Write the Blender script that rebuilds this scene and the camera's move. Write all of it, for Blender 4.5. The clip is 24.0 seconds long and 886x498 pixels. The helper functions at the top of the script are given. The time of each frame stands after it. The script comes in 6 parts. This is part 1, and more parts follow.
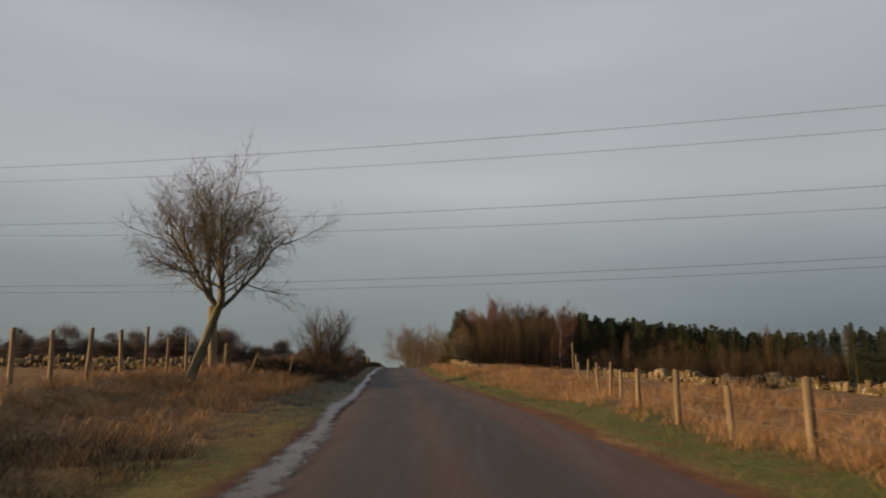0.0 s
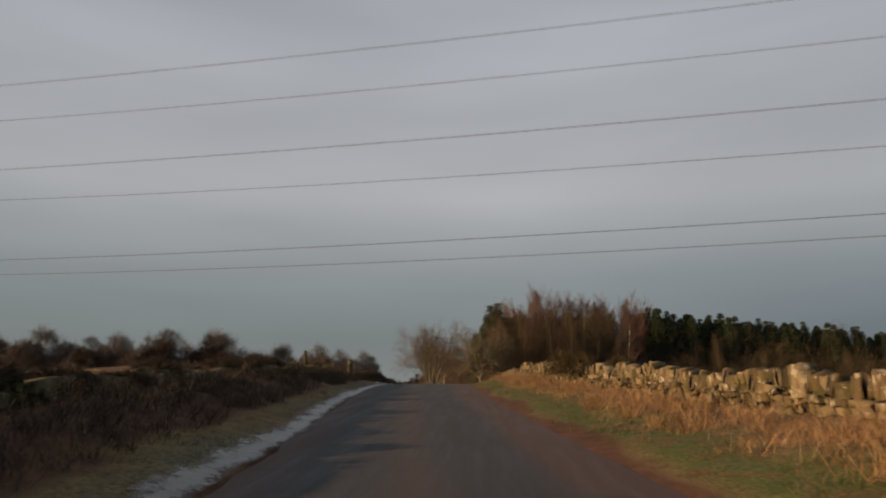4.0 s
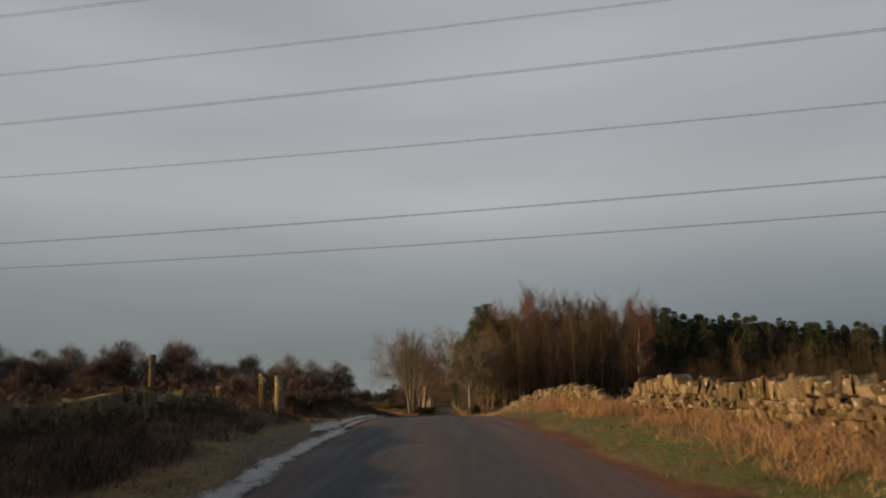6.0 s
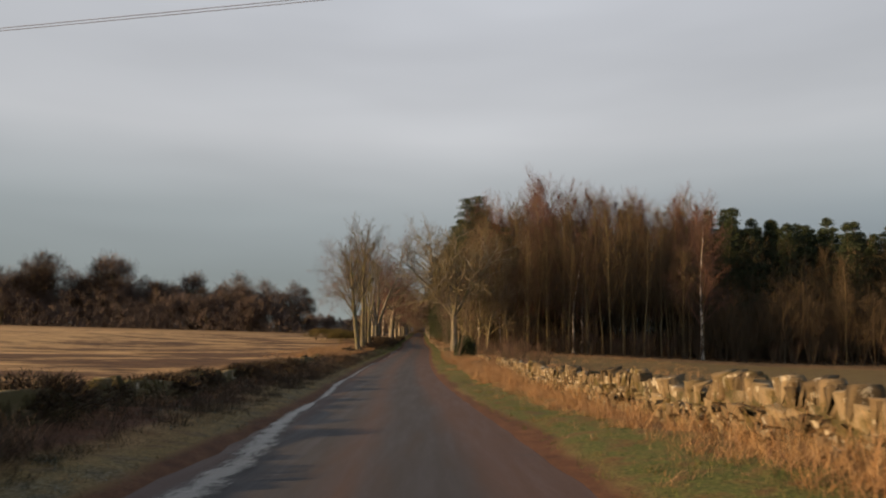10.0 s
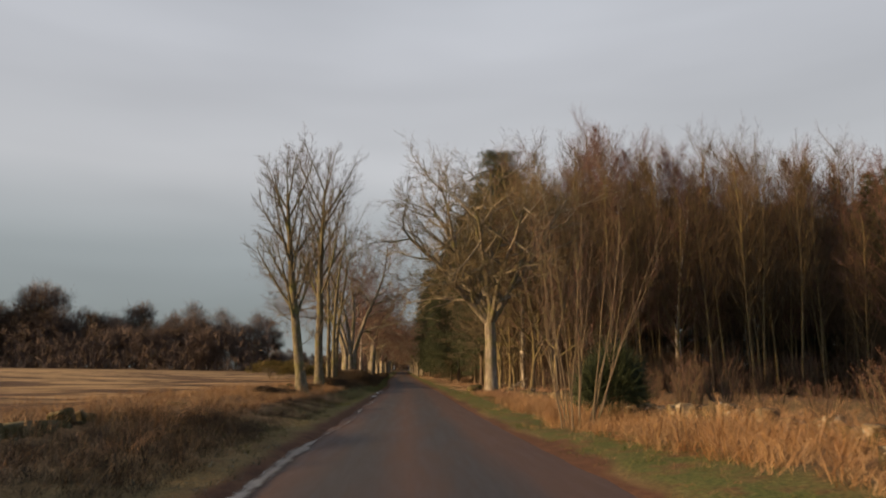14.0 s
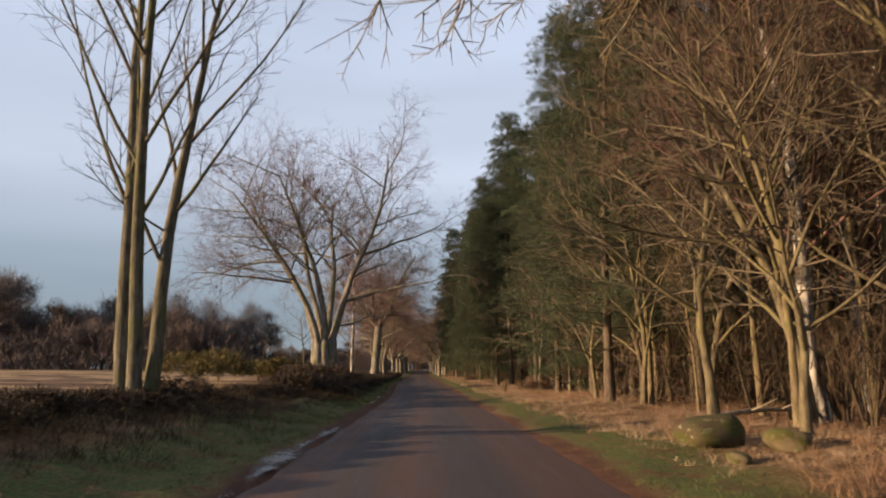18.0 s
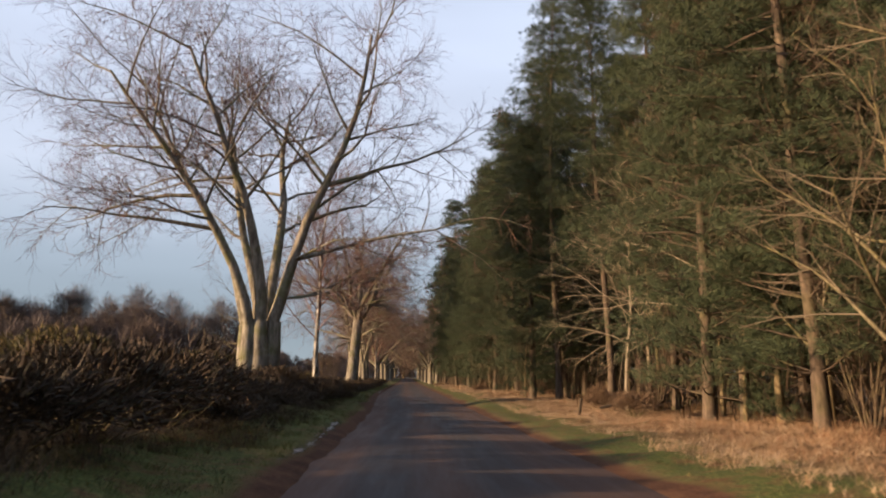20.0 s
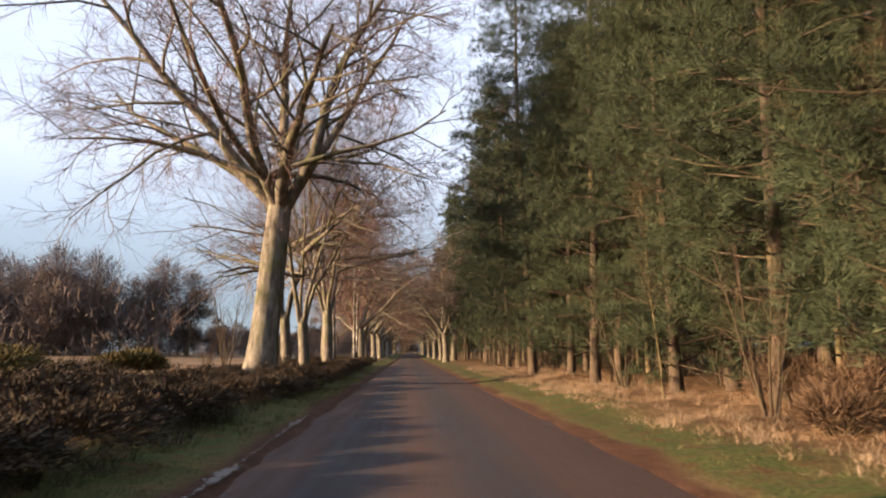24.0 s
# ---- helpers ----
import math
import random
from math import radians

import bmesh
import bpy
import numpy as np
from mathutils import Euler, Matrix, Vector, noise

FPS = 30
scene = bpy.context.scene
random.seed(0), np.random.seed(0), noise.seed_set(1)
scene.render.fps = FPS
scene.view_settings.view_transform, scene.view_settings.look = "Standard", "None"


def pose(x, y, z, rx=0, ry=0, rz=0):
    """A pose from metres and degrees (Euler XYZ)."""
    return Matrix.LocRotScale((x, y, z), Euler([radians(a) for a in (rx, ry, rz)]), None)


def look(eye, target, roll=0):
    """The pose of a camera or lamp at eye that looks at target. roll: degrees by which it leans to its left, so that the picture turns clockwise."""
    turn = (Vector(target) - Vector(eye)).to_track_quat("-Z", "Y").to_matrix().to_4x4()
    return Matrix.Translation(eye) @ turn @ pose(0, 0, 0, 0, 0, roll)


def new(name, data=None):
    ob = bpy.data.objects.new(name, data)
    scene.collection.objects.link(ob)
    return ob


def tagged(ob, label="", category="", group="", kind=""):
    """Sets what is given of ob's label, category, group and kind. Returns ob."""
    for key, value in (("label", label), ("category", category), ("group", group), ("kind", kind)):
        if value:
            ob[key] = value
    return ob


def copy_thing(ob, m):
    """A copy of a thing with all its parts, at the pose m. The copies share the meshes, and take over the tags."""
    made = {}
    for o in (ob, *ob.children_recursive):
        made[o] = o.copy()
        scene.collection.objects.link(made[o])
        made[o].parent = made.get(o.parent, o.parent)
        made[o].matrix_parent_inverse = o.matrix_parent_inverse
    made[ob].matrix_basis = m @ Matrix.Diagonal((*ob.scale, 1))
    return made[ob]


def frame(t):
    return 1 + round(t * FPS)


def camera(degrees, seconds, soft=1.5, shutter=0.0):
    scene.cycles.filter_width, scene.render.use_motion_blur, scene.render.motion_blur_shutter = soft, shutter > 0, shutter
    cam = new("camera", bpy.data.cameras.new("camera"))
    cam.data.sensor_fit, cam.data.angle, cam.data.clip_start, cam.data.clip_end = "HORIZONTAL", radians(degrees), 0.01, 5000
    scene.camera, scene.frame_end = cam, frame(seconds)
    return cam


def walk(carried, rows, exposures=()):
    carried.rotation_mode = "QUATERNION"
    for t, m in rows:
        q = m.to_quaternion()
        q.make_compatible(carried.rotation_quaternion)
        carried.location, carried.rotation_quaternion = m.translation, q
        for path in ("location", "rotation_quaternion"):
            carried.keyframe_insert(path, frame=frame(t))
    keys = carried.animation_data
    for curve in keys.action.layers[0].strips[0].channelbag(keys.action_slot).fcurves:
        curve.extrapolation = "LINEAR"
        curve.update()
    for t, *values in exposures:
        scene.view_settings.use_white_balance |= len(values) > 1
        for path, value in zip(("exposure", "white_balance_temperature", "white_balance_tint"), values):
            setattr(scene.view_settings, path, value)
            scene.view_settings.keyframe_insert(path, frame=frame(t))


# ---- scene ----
cam = camera(66.0, 24.0, soft=2.0, shutter=0.12)
PATH = [
    (0, (0.978, 3.031, 0.073), (0.902, 4.991, 0.46), -0.2),
    (0.5, (0.104, 10.968, 0.421), (0.017, 12.93, 0.8), 0.7),
    (1, (-0.659, 18.372, 0.65), (-0.754, 20.333, 1.028), 0.9),
    (1.5, (-1.396, 25.651, 0.94), (-1.487, 27.615, 1.305), 0.4),
    (2, (-1.964, 32.094, 1.034), (-2.065, 34.061, 1.38), 0.6),
    (2.5, (-2.894, 38.634, 1.221), (-3.009, 40.592, 1.609), 0.2),
    (4.5, (-5.596, 63.708, 1.985), (-5.719, 65.659, 2.406), -0.1),
    (5, (-6.346, 69.406, 2.244), (-6.446, 71.355, 2.685), -1.6),
    (5.5, (-7.126, 75.546, 2.567), (-7.201, 77.494, 3.015), -1.7),
    (6, (-7.696, 80.936, 2.931), (-7.743, 82.887, 3.367), -0.9),
    (6.5, (-7.988, 87.364, 3.429), (-8.013, 89.318, 3.854), -1.0),
    (7, (-8.24, 93.674, 3.813), (-8.249, 95.632, 4.221), -0.5),
    (7.5, (-8.523, 100.024, 3.973), (-8.527, 101.991, 4.331), -0.3),
    (8, (-8.845, 106.069, 3.995), (-8.826, 108.036, 4.357), -0.3),
    (8.5, (-9.015, 112.119, 3.937), (-8.988, 114.097, 4.234), 0.2),
    (9, (-9.047, 118.235, 3.735), (-9.014, 120.216, 4.004), 1.6),
    (9.5, (-8.629, 125.056, 3.365), (-8.606, 127.041, 3.614), 1.5),
    (10, (-8.532, 131.412, 2.993), (-8.512, 133.398, 3.23), 0.5),
    (10.5, (-8.807, 136.839, 2.685), (-8.793, 138.819, 2.964), -0.0),
    (12.5, (-10.987, 157.556, 1.908), (-10.943, 159.527, 2.239), -0.0),
    (13, (-11.177, 163.263, 1.79), (-11.128, 165.232, 2.136), -0.0),
    (13.5, (-11.374, 169.087, 1.744), (-11.306, 171.053, 2.101), 0.5),
    (14, (-11.434, 173.674, 1.745), (-11.354, 175.642, 2.094), -0.2),
    (14.5, (-11.511, 178.546, 1.799), (-11.431, 180.514, 2.145), -0.1),
    (15, (-11.662, 184.007, 1.802), (-11.577, 185.979, 2.123), -0.1),
    (15.5, (-11.742, 189.419, 1.617), (-11.667, 191.392, 1.939), 0.8),
    (16, (-11.724, 194.637, 1.343), (-11.679, 196.598, 1.731), 1.2),
    (16.5, (-11.827, 200.22, 1.239), (-11.795, 202.18, 1.633), 1.0),
    (17, (-11.809, 205.5, 1.389), (-11.781, 207.465, 1.762), 0.1),
    (17.5, (-11.786, 210.912, 1.453), (-11.756, 212.879, 1.814), 0.1),
    (18, (-11.664, 216.286, 1.456), (-11.638, 218.255, 1.804), -0.6),
    (18.5, (-11.479, 221.53, 1.365), (-11.462, 223.497, 1.725), -1.3),
    (20.5, (-12.902, 244.701, 1.168), (-12.823, 246.664, 1.541), 1.0),
    (21, (-12.685, 250.621, 1.226), (-12.596, 252.588, 1.578), 1.2),
    (21.5, (-12.437, 256.793, 1.089), (-12.361, 258.763, 1.426), 1.2),
    (22, (-12.481, 263.047, 0.962), (-12.419, 265.018, 1.294), 0.4),
    (22.5, (-12.655, 269.595, 0.907), (-12.602, 271.567, 1.237), -0.1),
    (23, (-13.096, 276.278, 1.014), (-13.038, 278.255, 1.316), 0.6),
    (23.5, (-13.627, 282.681, 1.181), (-13.563, 284.658, 1.48), -0.4),
    (24, (-13.756, 288.712, 1.337), (-13.691, 290.689, 1.636), -0.9),
]
# the exposure lifts as the trees come nearer
EXPOSURE = [(0, 0.03, 6750, 10.5), (5, -0.1, 6750, 10.5), (7, -0.02, 6750, 10.5), (9, 0.24, 6750, 10.5), (10, 0.34, 6750, 10.5), (13, 0.28, 6750, 11), (15, 0.38, 6700, 11), (17, 0.55, 6150, 12), (18.5, 0.67, 5800, 12), (21, 0.97, 5900, 13), (24, 1.28, 5800, 13)]
walk(cam, [(t, look(eye, target, roll)) for t, eye, target, roll in PATH], EXPOSURE)

# ---------------------------------------------------------------- world and sun
SUN_EL, SUN_AZ = radians(11.5), radians(257)      # low winter sun, from the driver's left and a little behind
SUN_DIR = Vector((math.sin(SUN_AZ) * math.cos(SUN_EL), math.cos(SUN_AZ) * math.cos(SUN_EL), math.sin(SUN_EL)))


def link(tree, a, b):
    tree.links.new(a, b)


def mixed(tr, fac, a, b, blend="MIX"):
    m = tr.nodes.new("ShaderNodeMix")
    m.data_type, m.blend_type = "RGBA", blend
    for sock, v in (("Factor", fac), ("A", a), ("B", b)):
        if isinstance(v, (int, float)):
            m.inputs[sock].default_value = v
        elif isinstance(v, tuple):
            m.inputs[sock].default_value = (*v, 1)
        else:
            link(tr, v, m.inputs[sock])
    return m.outputs["Result"]


def sums(tr, op, a, b=None, clamp=False):
    m = tr.nodes.new("ShaderNodeMath")
    m.operation, m.use_clamp = op, clamp
    for k, v in enumerate((a, b)):
        if v is None:
            continue
        if isinstance(v, (int, float)):
            m.inputs[k].default_value = v
        else:
            link(tr, v, m.inputs[k])
    return m.outputs[0]


def make_world():
    world = bpy.data.worlds.new("world")
    scene.world = world
    world.use_nodes = True
    tr = world.node_tree
    n = tr.nodes
    n.clear()
    out = n.new("ShaderNodeOutputWorld")
    sky = n.new("ShaderNodeTexSky")
    sky.sky_type, sky.sun_disc = "NISHITA", False
    sky.sun_elevation, sky.sun_rotation = SUN_EL, SUN_AZ
    clear = n.new("ShaderNodeBackground")
    clear.inputs["Strength"].default_value = 0.09
    link(tr, sky.outputs["Color"], clear.inputs["Color"])
    co = n.new("ShaderNodeTexCoord")
    sep = n.new("ShaderNodeSeparateXYZ")
    link(tr, co.outputs["Generated"], sep.inputs[0])
    ramp = n.new("ShaderNodeValToRGB")            # layered stratus: dark near the skyline, paler above
    stops = ((0.0, (0.20, 0.235, 0.244)), (0.07, (0.19, 0.221, 0.238)), (0.16, (0.27, 0.301, 0.32)), (0.27, (0.43, 0.447, 0.475)),
             (0.42, (0.42, 0.442, 0.484)), (0.8, (0.36, 0.402, 0.465)))
    el = ramp.color_ramp.elements
    for k, (at, c) in enumerate(stops):
        e = el[k] if k < 2 else el.new(at)
        e.position, e.color = at, (*c, 1)
    link(tr, sep.outputs["Z"], ramp.inputs["Fac"])
    mp = n.new("ShaderNodeMapping")
    mp.inputs["Scale"].default_value = (1.5, 1.5, 8.0)
    mp.inputs["Rotation"].default_value = (0.05, -0.07, 0.3)
    link(tr, co.outputs["Generated"], mp.inputs["Vector"])
    noi = n.new("ShaderNodeTexNoise")
    noi.inputs["Scale"].default_value, noi.inputs["Detail"].default_value, noi.inputs["Roughness"].default_value = 0.9, 3, 0.45
    link(tr, mp.outputs[0], noi.inputs["Vector"])
    rng_ = n.new("ShaderNodeMapRange")
    rng_.inputs["From Min"].default_value, rng_.inputs["From Max"].default_value = 0.3, 0.7
    rng_.inputs["To Min"].default_value, rng_.inputs["To Max"].default_value = 0.87, 1.12
    link(tr, noi.outputs["Fac"], rng_.inputs["Value"])
    mul = n.new("ShaderNodeMix")
    mul.data_type, mul.blend_type = "RGBA", "MULTIPLY"
    mul.inputs["Factor"].default_value = 1.0
    link(tr, ramp.outputs["Color"], mul.inputs["A"])
    link(tr, rng_.outputs[0], mul.inputs["B"])
    # a heavier bank of cloud lies low over the wood
    wx = n.new("ShaderNodeMapRange")
    wx.interpolation_type = "SMOOTHSTEP"
    wx.inputs["From Min"].default_value, wx.inputs["From Max"].default_value = 0.0, 0.5
    link(tr, sep.outputs["X"], wx.inputs["Value"])
    wz = n.new("ShaderNodeMapRange")
    wz.interpolation_type = "SMOOTHSTEP"
    wz.inputs["From Min"].default_value, wz.inputs["From Max"].default_value = 0.22, 0.06
    link(tr, sep.outputs["Z"], wz.inputs["Value"])
    bank = mixed(tr, sums(tr, "MULTIPLY", wx.outputs[0], wz.outputs[0]), (1.0, 1.0, 1.0), (0.62, 0.66, 0.74))
    mul2 = n.new("ShaderNodeMix")
    mul2.data_type, mul2.blend_type = "RGBA", "MULTIPLY"
    mul2.inputs["Factor"].default_value = 1.0
    link(tr, mul.outputs["Result"], mul2.inputs["A"])
    link(tr, bank, mul2.inputs["B"])
    mul = mul2
    cloud = n.new("ShaderNodeBackground")
    cloud.inputs["Strength"].default_value = 1.0
    link(tr, mul.outputs["Result"], cloud.inputs["Color"])
    mix = n.new("ShaderNodeMixShader")
    mix.inputs["Fac"].default_value = 0.9
    link(tr, clear.outputs[0], mix.inputs[1])
    link(tr, cloud.outputs[0], mix.inputs[2])
    link(tr, mix.outputs[0], out.inputs["Surface"])


make_world()
sun = new("sun", bpy.data.lights.new("sun", "SUN"))
sun.data.energy, sun.data.angle, sun.data.color = 7.4, radians(0.8), (1.0, 0.64, 0.32)
sun.matrix_world = look((0, 0, 60), Vector((0, 0, 60)) - SUN_DIR)

# ---------------------------------------------------------------- materials


def material(name, rough=0.85, spec=0.3):
    m = bpy.data.materials.new(name)
    m.use_nodes = True
    b = m.node_tree.nodes["Principled BSDF"]
    b.inputs["Roughness"].default_value = rough
    b.inputs["Specular IOR Level"].default_value = spec
    return m, m.node_tree, b


def node(tr, kind, **inputs):
    n = tr.nodes.new(kind)
    for k, v in inputs.items():
        n.inputs[k.replace("_", " ")].default_value = v
    return n


def noise_tex(tr, scale, detail=4, rough=0.6, vec=None, stretch=None):
    n = node(tr, "ShaderNodeTexNoise", Scale=scale, Detail=detail, Roughness=rough)
    if vec is None:
        vec = tr.nodes.new("ShaderNodeTexCoord").outputs["Object"]
    if stretch:
        mp = tr.nodes.new("ShaderNodeMapping")
        mp.inputs["Scale"].default_value = stretch
        link(tr, vec, mp.inputs["Vector"])
        vec = mp.outputs[0]
    link(tr, vec, n.inputs["Vector"])
    return n.outputs["Fac"]


def ramp_of(tr, fac, *stops):
    r = tr.nodes.new("ShaderNodeValToRGB")
    el = r.color_ramp.elements
    for k, (at, c) in enumerate(stops):
        e = el[k] if k < 2 else el.new(at)
        e.position, e.color = at, (*c, 1)
    link(tr, fac, r.inputs["Fac"])
    return r.outputs["Color"]


def window(tr, v, lo, hi):
    m = tr.nodes.new("ShaderNodeMapRange")
    m.inputs["From Min"].default_value, m.inputs["From Max"].default_value = lo, hi
    link(tr, v, m.inputs["Value"])
    return m.outputs[0]


def bump(tr, bsdf, height, strength=0.4, dist=0.02):
    b = node(tr, "ShaderNodeBump", Strength=strength, Distance=dist)
    link(tr, height, b.inputs["Height"])
    link(tr, b.outputs[0], bsdf.inputs["Normal"])


def bark_mat(name, dark, mid, pale, moss=(0.10, 0.11, 0.03), moss_amount=0.35, scale=9.0, lo=0.3):
    m, tr, b = material(name, 0.9, 0.2)
    fine = noise_tex(tr, scale, 6, 0.65, stretch=(1, 1, 0.25))
    big = noise_tex(tr, 1.1, 3, 0.5)
    c = ramp_of(tr, fine, (lo, dark), (lo + 0.42 * (0.78 - lo), mid), (0.72, pale))
    c = mixed(tr, sums(tr, "MULTIPLY", window(tr, big, 0.48, 0.66), moss_amount), c, moss)
    link(tr, c, b.inputs["Base Color"])
    bump(tr, b, fine, 0.7, 0.03)
    return m


def leafy_mat(name, *colours, rough=0.75, tufty=False):
    """Foliage, grass or twigs: a colour for each blade or twig."""
    m, tr, b = material(name, rough, 0.25)
    rnd = tr.nodes.new("ShaderNodeNewGeometry").outputs["Random Per Island"]
    k = len(colours)
    c = ramp_of(tr, rnd, *((i / (k - 1), c) for i, c in enumerate(colours)))
    patch = noise_tex(tr, 0.35, 3)
    c = mixed(tr, window(tr, patch, 0.35, 0.75), c, mixed(tr, 1.0, c, (0.62, 0.66, 0.7), "MULTIPLY"))
    if tufty:                                                # browner clumps among the pale ones
        c = mixed(tr, window(tr, noise_tex(tr, 1.5, 4, 0.6), 0.46, 0.66), c, mixed(tr, 1.0, c, (0.62, 0.50, 0.40), "MULTIPLY"))
    link(tr, c, b.inputs["Base Color"])
    return m


M = {}
M["bark_grey"] = bark_mat("grey_green_bark", (0.038, 0.035, 0.025), (0.105, 0.095, 0.068), (0.20, 0.18, 0.132), moss_amount=0.6)
M["bark_beech"] = bark_mat("smooth_beech_bark", (0.06, 0.052, 0.042), (0.165, 0.148, 0.12), (0.31, 0.285, 0.24), moss_amount=0.6, scale=5)
M["bark_birch"] = bark_mat("birch_bark", (0.035, 0.03, 0.026), (0.40, 0.37, 0.33), (0.66, 0.62, 0.56), moss_amount=0.2, scale=5, lo=0.42)
M["bark_pine"] = bark_mat("pine_bark", (0.03, 0.022, 0.016), (0.082, 0.062, 0.046), (0.145, 0.108, 0.08), moss_amount=0.3)
M["bark_pole"] = bark_mat("thin_woodland_bark", (0.05, 0.038, 0.023), (0.135, 0.105, 0.06), (0.25, 0.20, 0.12), moss_amount=0.5)
M["bark_lichen"] = bark_mat("lichened_branch", (0.045, 0.038, 0.024), (0.12, 0.10, 0.06), (0.21, 0.18, 0.115), (0.15, 0.135, 0.04), 0.5)
M["bark_thorn"] = bark_mat("dark_thorn_bark", (0.03, 0.022, 0.016), (0.07, 0.052, 0.036), (0.12, 0.09, 0.06), moss_amount=0.2)
M["bark_dead"] = bark_mat("dead_bleached_branch", (0.10, 0.082, 0.058), (0.21, 0.175, 0.13), (0.31, 0.265, 0.2), moss_amount=0.2)
M["twig_brown"] = leafy_mat("brown_twigs", (0.026, 0.017, 0.011), (0.047, 0.03, 0.018), (0.08, 0.05, 0.028))
M["twig_pole"] = leafy_mat("warm_brown_twigs", (0.045, 0.031, 0.018), (0.078, 0.055, 0.031), (0.125, 0.092, 0.052))
M["twig_red"] = leafy_mat("reddish_twigs", (0.085, 0.046, 0.038), (0.13, 0.072, 0.058), (0.18, 0.105, 0.082))
M["twig_olive"] = leafy_mat("olive_brown_twigs", (0.085, 0.068, 0.036), (0.14, 0.11, 0.058), (0.20, 0.16, 0.085))
# paler and greyer than the near twigs: distance haze mixed into the colour
M["twig_far"] = leafy_mat("distant_brown_twigs", (0.072, 0.053, 0.046), (0.105, 0.078, 0.066), (0.15, 0.112, 0.094))
M["twig_larch"] = leafy_mat("dark_red_larch_twigs", (0.075, 0.040, 0.032), (0.115, 0.060, 0.048), (0.16, 0.088, 0.068))
M["twig_rust"] = leafy_mat("rusty_larch_twigs", (0.13, 0.058, 0.024), (0.18, 0.08, 0.034), (0.15, 0.08, 0.04))
M["twig_grey"] = leafy_mat("grey_twigs", (0.07, 0.055, 0.04), (0.11, 0.088, 0.06), (0.16, 0.125, 0.085))
M["needle"] = leafy_mat("pine_needles", (0.020, 0.031, 0.016), (0.036, 0.053, 0.026), (0.058, 0.076, 0.038), (0.088, 0.098, 0.048))
M["spruce"] = leafy_mat("dark_spruce_needles", (0.018, 0.03, 0.015), (0.03, 0.046, 0.022), (0.045, 0.06, 0.028))
M["gorse"] = leafy_mat("gorse_leaves", (0.05, 0.05, 0.015), (0.10, 0.085, 0.025), (0.19, 0.13, 0.04))
M["gorse_brown"] = leafy_mat("browned_gorse_leaves", (0.03, 0.032, 0.011), (0.065, 0.05, 0.018), (0.12, 0.072, 0.027))
M["broom"] = leafy_mat("green_broom_stems", (0.018, 0.03, 0.014), (0.03, 0.045, 0.02), (0.05, 0.06, 0.028))
# bramble brown, darkened further so the colour carries the shade of hedge and bank
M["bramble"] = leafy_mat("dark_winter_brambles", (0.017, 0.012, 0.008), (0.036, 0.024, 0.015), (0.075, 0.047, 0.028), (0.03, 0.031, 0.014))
M["straw"] = leafy_mat("dry_straw_grass", (0.15, 0.084, 0.041), (0.31, 0.188, 0.094), (0.44, 0.30, 0.165), (0.21, 0.108, 0.045), (0.36, 0.245, 0.13), tufty=True)
M["grass"] = leafy_mat("short_green_grass", (0.034, 0.050, 0.012), (0.062, 0.086, 0.020), (0.10, 0.11, 0.030), (0.18, 0.13, 0.055))
# pale frost flecks among greens darkened to carry the verge's shade
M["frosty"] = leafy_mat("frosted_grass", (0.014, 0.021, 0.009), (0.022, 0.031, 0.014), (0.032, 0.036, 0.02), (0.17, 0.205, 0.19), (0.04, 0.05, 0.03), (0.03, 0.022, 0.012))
M["tussock"] = leafy_mat("pale_trampled_grass", (0.20, 0.135, 0.08), (0.34, 0.245, 0.155), (0.48, 0.38, 0.265), (0.30, 0.185, 0.11), tufty=True)
M["russet"] = leafy_mat("brown_dead_bracken", (0.055, 0.034, 0.02), (0.11, 0.07, 0.042), (0.19, 0.125, 0.078))
M["bracken"] = leafy_mat("russet_bracken", (0.15, 0.078, 0.042), (0.25, 0.142, 0.08), (0.36, 0.235, 0.145))


def stone_mat(name, moss=0.25, mosscol=(0.075, 0.06, 0.022)):
    m, tr, b = material(name, 0.92, 0.2)
    rnd = tr.nodes.new("ShaderNodeObjectInfo").outputs["Random"]
    isl = tr.nodes.new("ShaderNodeNewGeometry").outputs["Random Per Island"]
    r = sums(tr, "FRACT", sums(tr, "ADD", rnd, isl))
    base = ramp_of(tr, r, (0.0, (0.06, 0.046, 0.028)), (0.35, (0.135, 0.106, 0.066)), (0.7, (0.24, 0.195, 0.125)), (1.0, (0.12, 0.085, 0.05)))
    fine = noise_tex(tr, 26, 6, 0.7)
    big = noise_tex(tr, 4.5, 4, 0.6)
    c = mixed(tr, window(tr, fine, 0.3, 0.75), mixed(tr, 1.0, base, (0.55, 0.52, 0.48), "MULTIPLY"), base)
    c = mixed(tr, sums(tr, "MULTIPLY", window(tr, big, 0.58, 0.64), 0.8), c, (0.34, 0.315, 0.25))      # lichen
    c = mixed(tr, sums(tr, "MULTIPLY", window(tr, noise_tex(tr, 2.2, 4), 0.62 - moss, 0.72 - moss * 0.6), 0.9), c, mosscol)
    link(tr, c, b.inputs["Base Color"])
    bump(tr, b, fine, 0.6, 0.02)
    return m


M["stone"] = stone_mat("lichened_fieldstone", 0.10)
M["boulder"] = stone_mat("boulder_under_moss", 0.24, (0.055, 0.058, 0.012))
M["bark_hazel"] = bark_mat("reddish_hazel_bark", (0.045, 0.036, 0.027), (0.11, 0.09, 0.067), (0.20, 0.168, 0.125), moss_amount=0.35)
M["stone_moss"] = stone_mat("mossy_fieldstone", 0.30, (0.042, 0.038, 0.013))


